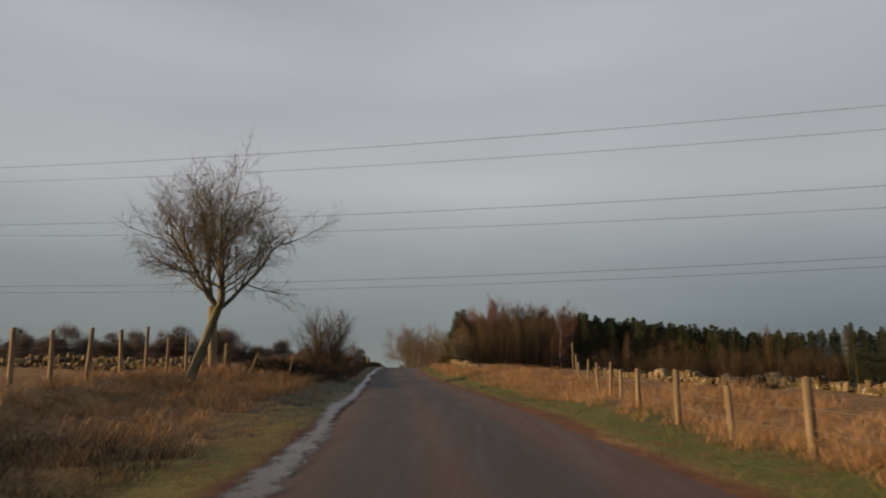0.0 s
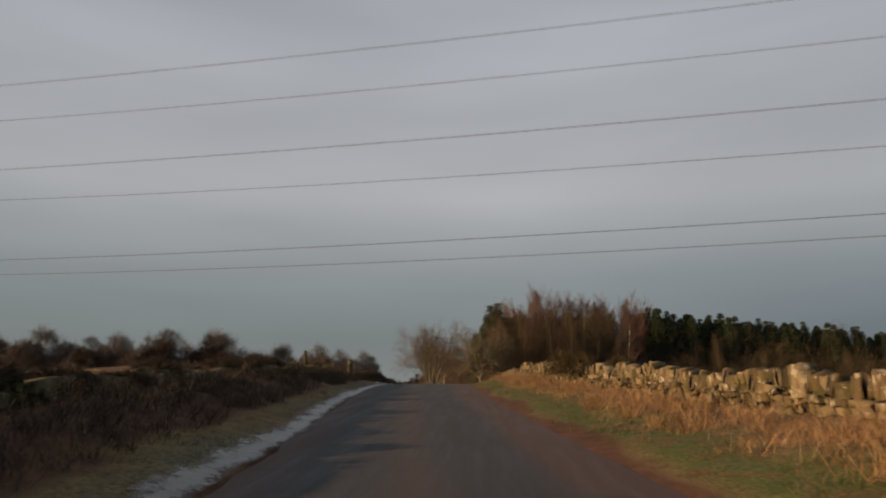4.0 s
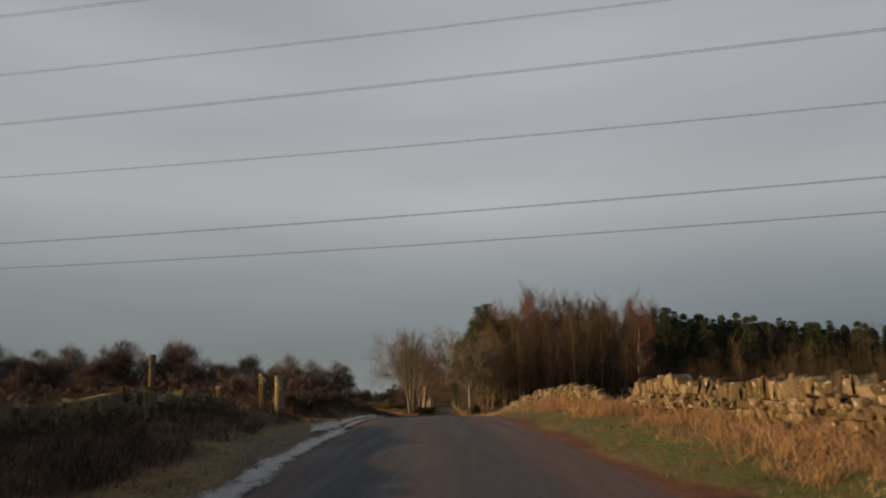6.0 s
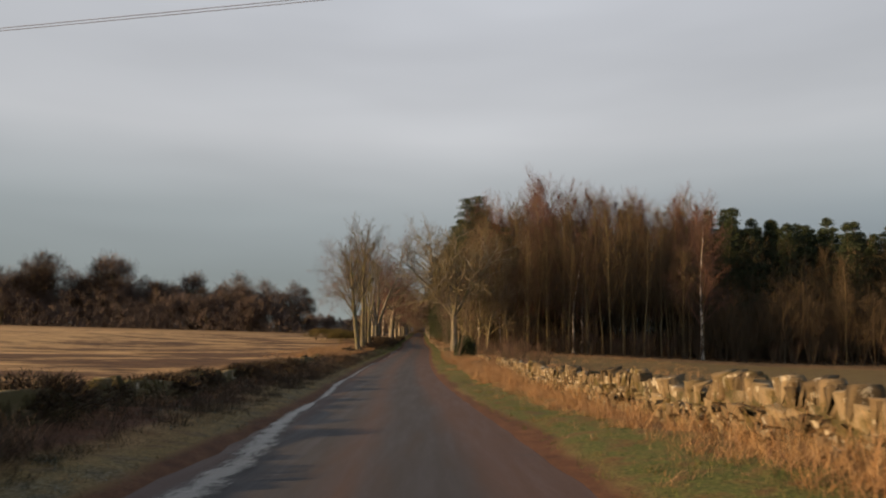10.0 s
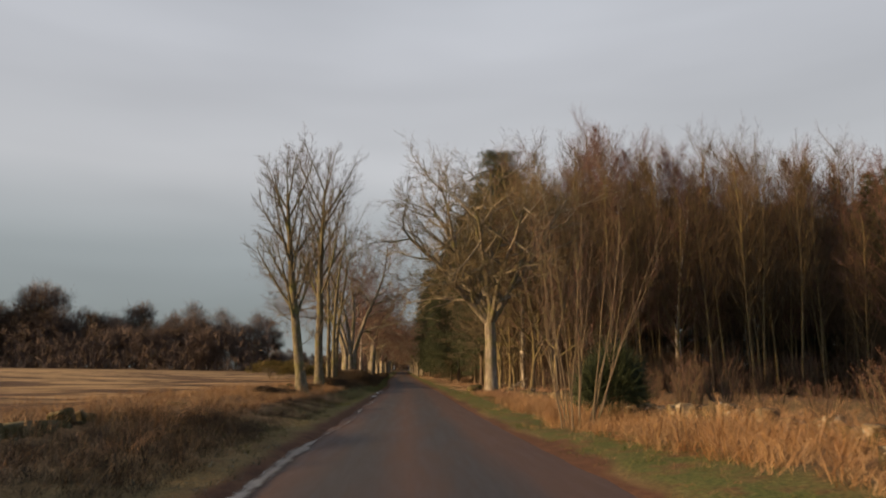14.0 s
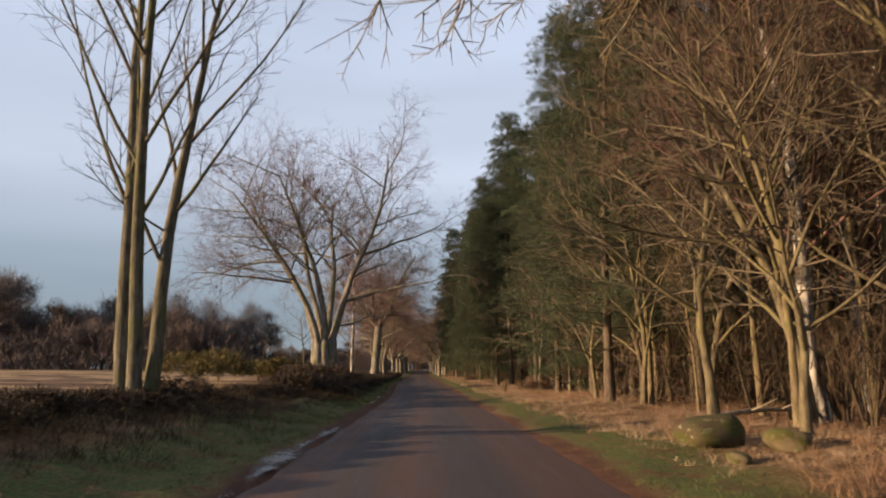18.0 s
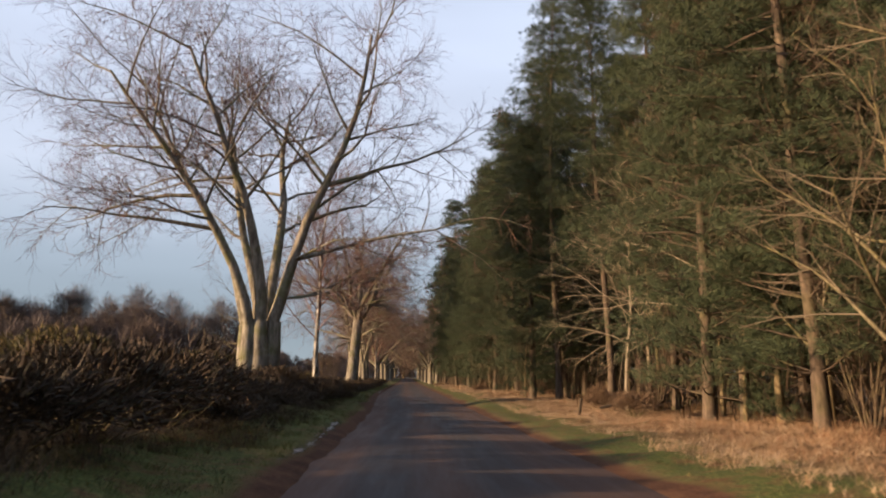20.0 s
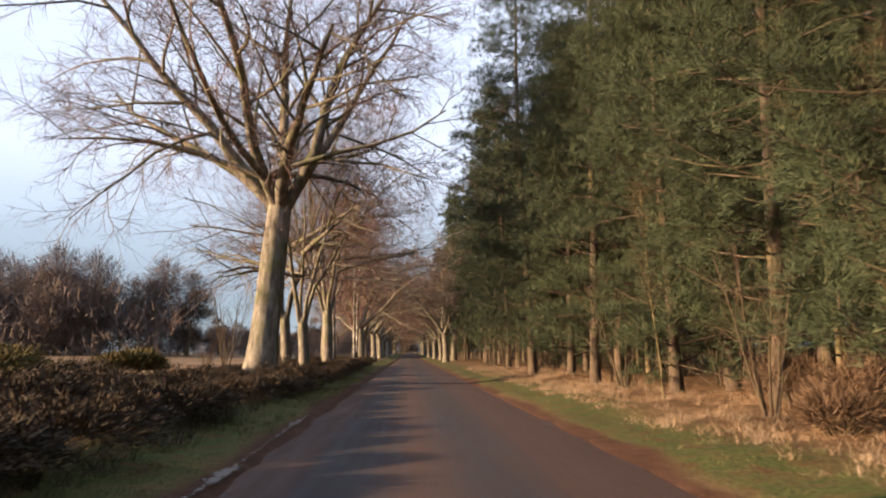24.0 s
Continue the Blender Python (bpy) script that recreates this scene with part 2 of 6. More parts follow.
def wood_mat(name, a, b_, c_):
    m, tr, b = material(name, 0.88, 0.2)
    g = noise_tex(tr, 14, 5, 0.6, stretch=(1, 1, 0.08))
    c = ramp_of(tr, g, (0.3, a), (0.5, b_), (0.72, c_))
    c = mixed(tr, sums(tr, "MULTIPLY", window(tr, noise_tex(tr, 2.5), 0.5, 0.7), 0.5), c, (0.16, 0.16, 0.06))
    link(tr, c, b.inputs["Base Color"])
    bump(tr, b, g, 0.5, 0.01)
    return m


M["post"] = wood_mat("weathered_fence_wood", (0.075, 0.056, 0.035), (0.15, 0.117, 0.077), (0.235, 0.19, 0.13))
M["post_dark"] = wood_mat("dark_gate_wood", (0.03, 0.02, 0.015), (0.06, 0.045, 0.03), (0.10, 0.075, 0.05))


def plain_mat(name, col, rough=0.5, metal=0.0):
    m, tr, b = material(name, rough)
    b.inputs["Metallic"].default_value = metal
    f = noise_tex(tr, 30, 4)
    link(tr, mixed(tr, f, col, tuple(v * 0.6 for v in col)), b.inputs["Base Color"])
    return m


M["wire"] = plain_mat("galvanised_wire", (0.25, 0.24, 0.23), 0.6, 0.7)
M["cable"] = plain_mat("dull_power_cable", (0.10, 0.085, 0.085), 0.8, 0.0)


def attr(tr, name):
    a = tr.nodes.new("ShaderNodeAttribute")
    a.attribute_name = name
    return a


def ground_material():
    m, tr, b = material("country_ground", 0.95, 0.15)
    cover, field = attr(tr, "cover"), attr(tr, "field").outputs["Fac"]
    sep = tr.nodes.new("ShaderNodeSeparateColor")
    link(tr, cover.outputs["Color"], sep.inputs[0])
    fine, mid, big = noise_tex(tr, 17, 6, 0.7), noise_tex(tr, 2.2, 5, 0.6), noise_tex(tr, 0.22, 4, 0.55)
    straw = ramp_of(tr, fine, (0.30, (0.055, 0.034, 0.018)), (0.50, (0.17, 0.105, 0.052)), (0.72, (0.30, 0.20, 0.105)))
    straw = mixed(tr, window(tr, mid, 0.42, 0.7), straw, mixed(tr, 1.0, straw, (0.5, 0.42, 0.36), "MULTIPLY"))
    green = ramp_of(tr, fine, (0.3, (0.022, 0.034, 0.009)), (0.52, (0.06, 0.08, 0.02)), (0.72, (0.13, 0.145, 0.044)))
    green = mixed(tr, window(tr, mid, 0.45, 0.68), green, straw)
    mud = ramp_of(tr, mixed(tr, 0.5, fine, mid), (0.32, (0.03, 0.015, 0.010)), (0.5, (0.075, 0.036, 0.021)), (0.68, (0.13, 0.068, 0.038)))
    # frost flecks over a base colour darkened for the shaded verge
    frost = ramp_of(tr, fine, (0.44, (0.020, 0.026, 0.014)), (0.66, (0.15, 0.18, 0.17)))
    # stubble and ploughed strips: long bands with ragged edges
    co = tr.nodes.new("ShaderNodeTexCoord").outputs["Object"]
    bands = noise_tex(tr, 0.055, 6, 0.68, co, (0.9, 1.9, 1))
    rows = noise_tex(tr, 0.9, 4, 0.6, co, (0.5, 2.2, 1))
    stub = ramp_of(tr, rows, (0.3, (0.17, 0.105, 0.05)), (0.6, (0.33, 0.22, 0.105)))
    stub = mixed(tr, window(tr, big, 0.45, 0.7), stub, (0.36, 0.24, 0.12))
    soil = ramp_of(tr, rows, (0.3, (0.032, 0.018, 0.011)), (0.65, (0.10, 0.056, 0.031)))
    sx = tr.nodes.new("ShaderNodeSeparateXYZ")
    link(tr, co, sx.inputs[0])
    bands = sums(tr, "ADD", bands, sums(tr, "MULTIPLY", sums(tr, "SUBTRACT", window(tr, sx.outputs[0], -110, -22), 0.55), 0.16))   # ploughed towards the lane
    bands = sums(tr, "ADD", bands, sums(tr, "MULTIPLY", sums(tr, "SUBTRACT", noise_tex(tr, 0.22, 5, 0.7, co, (0.45, 1.7, 1)), 0.5), 0.55))
    fld = mixed(tr, window(tr, bands, 0.46, 0.58), stub, soil)
    c = mixed(tr, sums(tr, "ADD", sep.outputs[0], sums(tr, "SUBTRACT", mid, 0.5), True), straw, green)
    c = mixed(tr, window(tr, sums(tr, "ADD", sep.outputs[1], sums(tr, "SUBTRACT", fine, 0.5)), 0.35, 0.65), c, mud)
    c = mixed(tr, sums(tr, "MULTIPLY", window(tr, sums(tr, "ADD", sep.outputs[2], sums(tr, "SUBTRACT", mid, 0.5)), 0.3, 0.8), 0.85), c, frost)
    c = mixed(tr, field, c, fld)
    link(tr, c, b.inputs["Base Color"])
    bump(tr, b, mixed(tr, 0.5, fine, mid), 0.8, 0.06)
    return m


def road_material():
    m, tr, b = material("worn_tarmac", 0.9, 0.2)
    lat = attr(tr, "lateral").outputs["Fac"]
    fine = noise_tex(tr, 60, 5, 0.7)
    mid = noise_tex(tr, 1.5, 6, 0.65, stretch=(2.2, 0.16, 1))
    big = noise_tex(tr, 0.25, 4, 0.6, stretch=(3, 0.4, 1))
    # the tar is tinted faintly blue, the sky's sheen put into its colour
    tar = ramp_of(tr, fine, (0.3, (0.021, 0.021, 0.023)), (0.5, (0.038, 0.037, 0.040)), (0.72, (0.072, 0.069, 0.072)))
    dirt = ramp_of(tr, fine, (0.3, (0.042, 0.025, 0.021)), (0.55, (0.082, 0.051, 0.042)), (0.75, (0.125, 0.082, 0.068)))
    # the wheels keep two lanes dark; dirt lies between and along the edges
    off = sums(tr, "ABSOLUTE", sums(tr, "SUBTRACT", sums(tr, "ABSOLUTE", sums(tr, "SUBTRACT", lat, -0.15)), 0.85))
    d = sums(tr, "ADD", window(tr, off, 0.25, 1.0), sums(tr, "MULTIPLY", sums(tr, "SUBTRACT", mid, 0.5), 1.0))
    d = sums(tr, "ADD", d, sums(tr, "MULTIPLY", window(tr, lat, 1.3, 2.2), 1.0))
    soiled = attr(tr, "soiled").outputs["Fac"]
    d = sums(tr, "ADD", d, soiled)
    left = window(tr, sums(tr, "MULTIPLY", lat, -1.0), 1.45, 1.95)      # under the trees mud creeps in from both edges
    d = sums(tr, "ADD", d, sums(tr, "MULTIPLY", sums(tr, "MULTIPLY", left, window(tr, soiled, 0.1, 0.28)), 1.3))
    d = sums(tr, "ADD", d, sums(tr, "MULTIPLY", sums(tr, "SUBTRACT", big, 0.5), 0.7))
    c = mixed(tr, window(tr, d, 0.0, 1.1), tar, dirt)
    c = mixed(tr, sums(tr, "MULTIPLY", window(tr, noise_tex(tr, 0.8, 5, 0.6, stretch=(0.5, 2.5, 1)), 0.62, 0.66), 0.5), c, (0.035, 0.033, 0.034))   # patches and old joints
    link(tr, c, b.inputs["Base Color"])
    rough = tr.nodes.new("ShaderNodeMapRange")
    rough.inputs["From Min"].default_value, rough.inputs["From Max"].default_value = 0.35, 0.65
    rough.inputs["To Min"].default_value, rough.inputs["To Max"].default_value = 0.68, 0.92
    link(tr, mid, rough.inputs["Value"])
    link(tr, rough.outputs[0], b.inputs["Roughness"])
    bump(tr, b, fine, 0.5, 0.008)
    return m


def ice_material():
    m, tr, b = material("dirty_gutter_ice", 0.35, 0.5)
    f, g = noise_tex(tr, 9, 6, 0.7), noise_tex(tr, 1.6, 4, stretch=(1, 0.4, 1))
    c = ramp_of(tr, f, (0.36, (0.03, 0.027, 0.027)), (0.56, (0.08, 0.075, 0.075)), (0.76, (0.19, 0.185, 0.19)))
    c = mixed(tr, window(tr, g, 0.48, 0.66), c, (0.07, 0.058, 0.052))
    link(tr, c, b.inputs["Base Color"])
    bump(tr, b, f, 0.5, 0.02)
    # it breaks up into flecks towards its rim
    rim = attr(tr, "rim").outputs["Fac"]
    body = sums(tr, "ADD", sums(tr, "ADD", sums(tr, "MULTIPLY", noise_tex(tr, 12, 5, 0.7), 0.9), sums(tr, "MULTIPLY", noise_tex(tr, 2.6, 4, 0.6, stretch=(1, 0.5, 1)), 1.0)), sums(tr, "MULTIPLY", rim, -0.75))
    link(tr, window(tr, body, 0.50, 0.82), b.inputs["Alpha"])
    return m


M["ground"], M["road"], M["ice"] = ground_material(), road_material(), ice_material()

# ---------------------------------------------------------------- the plan: the road's line and the land's height
ROAD = [(-60, 7.97, -2.93), (-30, 4.97, -2.23), (0, 1.96, -1.33), (12, 0.84, -0.94), (24, -0.40, -0.57), (36, -1.81, -0.23), (48, -3.36, 0.12), (60, -4.89, 0.54), (72, -6.34, 1.09), (84, -7.60, 1.72), (96, -8.44, 2.21), (108, -8.87, 2.35), (120, -9.03, 2.09), (132, -9.14, 1.60), (144, -9.54, 1.07), (156, -10.24, 0.68), (168, -10.89, 0.44), (180, -11.29, 0.29), (192, -11.54, 0.14), (204, -11.69, 0.03), (216, -11.78, -0.02), (228, -11.87, -0.08), (240, -12.03, -0.17), (252, -12.21, -0.27), (264, -12.43, -0.33), (276, -12.86, -0.28), (288, -13.47, -0.08), (330, -14.36, -0.08), (420, -16.18, -0.08), (600, -19.78, 0.92)]
_y = np.arange(-90.0, 640.0, 1.0)
_k = np.exp(-np.linspace(-2, 2, 25) ** 2)
_k /= _k.sum()


def _soft(v):
    return np.convolve(np.pad(v, 12, mode="reflect", reflect_type="odd"), _k, mode="valid")


_ry, _rx, _rz = (np.array(v) for v in zip(*ROAD))
_x, _z = _soft(np.interp(_y, _ry, _rx)), _soft(np.interp(_y, _ry, _rz))
_x[_y > 560] = np.interp(_y[_y > 560], _ry, _rx)


def mid_x(y):
    """The road's middle at y."""
    y = np.asarray(y, float)
    return np.interp(y, _y, _x) + np.where(y > 639, (y - 639) * -0.02, 0) + np.where(y < -90, (y + 90) * -0.1, 0)


def road_z(y):
    return np.interp(y, _y, _z)


# height over the road by the distance from its middle, at stations along it
LEFT_D = (2.2, 3.2, 5.0, 7.0, 9.0, 14.0, 40.0)
LEFT = {0: (0, .03, .0, .15, .7, .8, .8), 40: (0, .1, .3, .6, 1.0, 1.0, .9), 80: (0, .2, .65, 1.0, 1.0, .9, .6), 98: (0, .15, .5, .7, .6, .3, -.2),
        104: (0, .05, .1, .15, .1, -.1, -.8), 112: (0, .15, .35, .4, .2, -.3, -1.2), 140: (0, .15, .35, .4, .3, .1, -.2), 170: (0, .1, .3, .45, .4, .3, .2),
        205: (0, .15, .45, .7, .7, .6, .5), 275: (0, .2, .5, .7, .7, .65, .6), 300: (0, .1, .25, .4, .5, .5, .5), 420: (0, .1, .25, .4, .5, .5, .5)}
RIGHT_D = (2.6, 3.6, 5.0, 7.0, 10.0, 20.0, 60.0)
RIGHT = {0: (0, .03, .05, .1, .2, .2, -.2), 22: (0, .05, .1, .15, .25, .2, -.2), 38: (0, .1, .25, .35, .4, .2, -.6), 44: (0, .12, .4, .7, .75, .3, -.7), 60: (0, .12, .42, .72, .7, .2, -1.0), 68: (0, .12, .3, .45, .5, .1, -1.3), 90: (0, .12, .3, .4, .4, -.4, -2.5), 130: (0, .08, .15, .2, .1, -1.0, -3.0),
         180: (0, .08, .2, .2, .1, -.6, -1.8), 220: (0, .08, .15, .2, .2, .0, -.8), 300: (0, .08, .15, .2, .2, .2, .2), 420: (0, .08, .15, .2, .2, .2, .2)}


def _profile(d, y, grid, ds):
    ys = np.array(sorted(grid), float)
    tab = np.array([grid[k] for k in sorted(grid)], float)
    col = np.interp(d, ds, np.arange(len(ds)))
    i = np.clip(np.floor(col).astype(int), 0, len(ds) - 2)
    fx = col - i
    fx = fx * fx * (3 - 2 * fx)
    row = np.interp(y, ys, np.arange(len(ys)))
    j = np.clip(np.floor(row).astype(int), 0, len(ys) - 2)
    fy = row - j
    fy = fy * fy * (3 - 2 * fy)
    return (tab[j, i] * (1 - fx) + tab[j, i + 1] * fx) * (1 - fy) + (tab[j + 1, i] * (1 - fx) + tab[j + 1, i + 1] * fx) * fy


def wave(x, y, s, seed=0):
    """Smooth cheap noise between -1 and 1."""
    a = seed * 1.7
    return (np.sin(x / s * 1.3 + a + 1.9 * np.sin(y / s * 0.7 + a)) + np.sin(y / s * 1.7 + 2.1 * a + 1.3 * np.sin(x / s * 0.9 - a))) * 0.5


def land_z(x, y):
    """The ground's height at x, y."""
    x, y = np.asarray(x, float), np.asarray(y, float)
    d = x - mid_x(y)
    a = np.abs(d)
    side = np.where(d < 0, _profile(a, y, LEFT, LEFT_D), _profile(a, y, RIGHT, RIGHT_D))
    base = road_z(y)
    far = np.where(d < 0, 0.8 + 0.017 * np.clip(a - 14, 0, 420), -1.6 + 0.012 * np.clip(a - 120, 0, 300))
    f = np.clip((a - 12) / 60, 0, 1)
    f = f * f * (3 - 2 * f)
    z = (base + side) * (1 - f) + far * f
    rough = np.clip((a - 2.6) / 1.5, 0, 1)
    z = z + rough * (0.07 * wave(x, y, 0.9, 1) + 0.05 * wave(x, y, 0.37, 2) + 0.10 * wave(x, y, 4.0, 3))
    return z


def at(d, y):
    """A point of the ground d metres to the right of the road's middle."""
    x = float(mid_x(y)) + d
    return Vector((x, y, float(land_z(x, y))))


def spot(x, y):
    """A point of the ground at x, y."""
    return Vector((x, y, float(land_z(x, y))))


# ---------------------------------------------------------------- mesh helpers


def mesh_of(name, verts, faces, mat=None, smooth=False):
    """A mesh from arrays; faces: one array of rows, or several."""
    me = bpy.data.meshes.new(name)
    blocks = [np.asarray(f, np.int32) for f in (faces if isinstance(faces, list) else [faces]) if len(f)]
    me.vertices.add(len(verts))
    me.vertices.foreach_set("co", np.asarray(verts, np.float32).ravel())
    loops = np.concatenate([f.ravel() for f in blocks])
    sizes = np.concatenate([np.full(len(f), f.shape[1], np.int32) for f in blocks])
    me.loops.add(len(loops))
    me.loops.foreach_set("vertex_index", loops)
    me.polygons.add(len(sizes))
    me.polygons.foreach_set("loop_start", np.r_[0, np.cumsum(sizes)[:-1]].astype(np.int32))
    if smooth:
        me.polygons.foreach_set("use_smooth", np.ones(len(sizes), bool))
    me.update(calc_edges=True)
    if mat:
        me.materials.append(mat)
    return me


def part(name, me, parent, label="", m=None):
    """One mesh object under a thing or a part."""
    ob = new(name, me)
    ob.parent = parent
    if m is not None:
        ob.matrix_basis = m
    if label:
        tagged(ob, label)
    return ob


def thing(name, place, label, category, group="", kind="", rz=0.0, s=1.0):
    ob = new(name)
    ob.empty_display_size = 0.2
    ob.matrix_basis = Matrix.LocRotScale(place, Euler((0, 0, rz)), (s, s, s))
    return tagged(ob, label, category, group, kind)


def strip(name, ds, ys, lift, mat, attr_name=None, wobble=0.0):
    """A ribbon that follows the road: columns at distances ds, rows at ys."""
    yy, dd = np.meshgrid(ys, ds, indexing="ij")
    if wobble:
        edge = np.zeros_like(dd)
        edge[:, 0], edge[:, -1] = 1, 1
        dd = dd + edge * wobble * (wave(yy, dd, 1.1, 5) + 0.6 * wave(yy, dd, 0.33, 6))
    xx = mid_x(yy) + dd
    zz = road_z(yy) + lift(dd, yy)
    r, c = dd.shape
    idx = np.arange(r * c).reshape(r, c)
    quads = np.stack([idx[:-1, :-1], idx[:-1, 1:], idx[1:, 1:], idx[1:, :-1]], -1).reshape(-1, 4)
    me = mesh_of(name, np.stack([xx, yy, zz], -1).reshape(-1, 3), quads, mat, True)
    if attr_name:
        a = me.attributes.new(attr_name, "FLOAT", "POINT")
        a.data.foreach_set("value", dd.ravel().astype(np.float32))
    return me


# ---------------------------------------------------------------- ground, road, ice
def make_ground():
    near = np.r_[np.arange(-12, 12.01, 0.33)]
    ds = np.r_[-2600, -1500, -900, -600, -450, -330, -250, -190, -140, -105, -80, -62, -48, -38, -30, -24, -19, -15.5, -13.4, near, 13.4, 15.5, 19, 24, 30, 38, 48, 62, 80, 105, 140, 190, 250, 330, 450, 700, 1200, 2600]
    ys = np.r_[-400, -200, -120, -80, -50, -30, -15, np.arange(-6, 345, 0.9), np.arange(350, 470, 6), np.arange(480, 660, 20), 720, 850, 1100, 1600, 2600]
    yy, dd = np.meshgrid(ys, ds, indexing="ij")
    xx = mid_x(yy) + dd
    zz = land_z(xx, yy)
    zz = np.where(np.abs(dd - 0.1) < 2.25, zz - 0.10, zz)
    r, c = dd.shape
    idx = np.arange(r * c).reshape(r, c)
    quads = np.stack([idx[:-1, :-1], idx[:-1, 1:], idx[1:, 1:], idx[1:, :-1]], -1).reshape(-1, 4)
    me = mesh_of("ground", np.stack([xx, yy, zz], -1).reshape(-1, 3), quads, M["ground"], True)
    ramp = lambda v, a, b: np.clip((v - a) / (b - a), 0, 1)
    n1, n2 = wave(xx, yy, 2.3, 8), wave(xx, yy, 0.8, 9)
    # the left verge is less green from y 60 to 190, toned down for shade
    green = np.where(dd > 0, ramp(dd, 2.7, 3.2) * (1 - ramp(dd + 0.5 * n1, 4.2, 5.4)), ramp(-dd, 2.2, 2.8) * (1 - ramp(-dd + 0.6 * n1, 3.2, 4.6)) * np.interp(yy, (20, 60, 190, 210), (0.75, 0.45, 0.4, 0.75)))
    green = np.where((dd > 12) & (yy < 215), 0.45, green)
    green = np.where((yy > 215) & (dd < 0), ramp(-dd, 2.4, 2.9) * (1 - ramp(-dd + 0.4 * n1, 4.4, 5.4)), green)
    mud = np.where(dd > 0, 1 - ramp(dd + 0.25 * n1 + 0.15 * n2, 2.6, 3.25), (1 - ramp(-dd + 0.15 * n2, 2.4, 2.9)) * 0.9)
    mud = np.where((yy > 235) & (dd < 0), 1 - ramp(-dd + 0.3 * n1, 2.4, 3.0), mud)
    mud = np.where((dd < -3.7 + 0.3 * n1) & (dd > -7.2) & (yy > 38) & (yy < 99), 0.8, mud)      # mud's dark brown painted over the bank to stand in for its shade
    # same shade in mud colour below the field wall, fainter on the verge
    mud = np.where((dd < -4.2 + 0.3 * n1) & (dd > -6.2) & (yy > 107) & (yy < 180), 0.75, mud)
    mud = np.where((dd < -2.6) & (dd > -4.6) & (yy > 60) & (yy < 195), np.maximum(mud, 0.3), mud)
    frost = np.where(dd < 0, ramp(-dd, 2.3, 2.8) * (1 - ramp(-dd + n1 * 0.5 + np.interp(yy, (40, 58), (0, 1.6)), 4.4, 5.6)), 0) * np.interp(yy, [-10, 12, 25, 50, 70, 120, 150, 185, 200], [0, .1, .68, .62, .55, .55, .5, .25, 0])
    cover = np.stack([green, mud, frost, np.ones_like(mud)], -1).reshape(-1, 4)
    a = me.attributes.new("cover", "FLOAT_COLOR", "POINT")
    a.data.foreach_set("color", cover.astype(np.float32).ravel())
    fld = ramp(-dd, 8.5, 11.5) * ramp(yy, 60, 75) * (1 - ramp(yy, 330, 420)) * (1 - ramp(-dd, 700, 900))
    f = me.attributes.new("field", "FLOAT", "POINT")
    f.data.foreach_set("value", fld.ravel().astype(np.float32))
    tagged(new("ground", me), "dry grass verges and stubble field beside the lane", "ground", kind="structure")


def make_road():
    ys = np.r_[np.arange(-60, -6, 3), np.arange(-6, 345, 0.5), np.arange(345, 640, 4)]
    lift = lambda d, y: 0.055 * (1 - (d / 2.5) ** 2) + 0.006 * wave(d, y, 0.7, 4)
    me = strip("road", np.r_[-2.25, -2.0, np.linspace(-1.6, 2.0, 10), 2.3, 2.6], ys, lift, M["road"], "lateral", 0.09)
    yy = np.empty(len(me.vertices) * 3, np.float32)
    me.vertices.foreach_get("co", yy)
    soil = me.attributes.new("soiled", "FLOAT", "POINT")     # more mud under the trees; negative values bare the tar's painted bluish sky sheen
    soil.data.foreach_set("value", np.interp(yy[1::3], (0, 40, 70, 120, 170, 200, 240, 330), (0.08, -0.12, -0.3, -0.3, -0.05, 0.16, 0.3, 0.3)).astype(np.float32))
    tagged(new("road", me), "narrow worn tarmac lane with brown mud along its edge", "road", kind="structure")


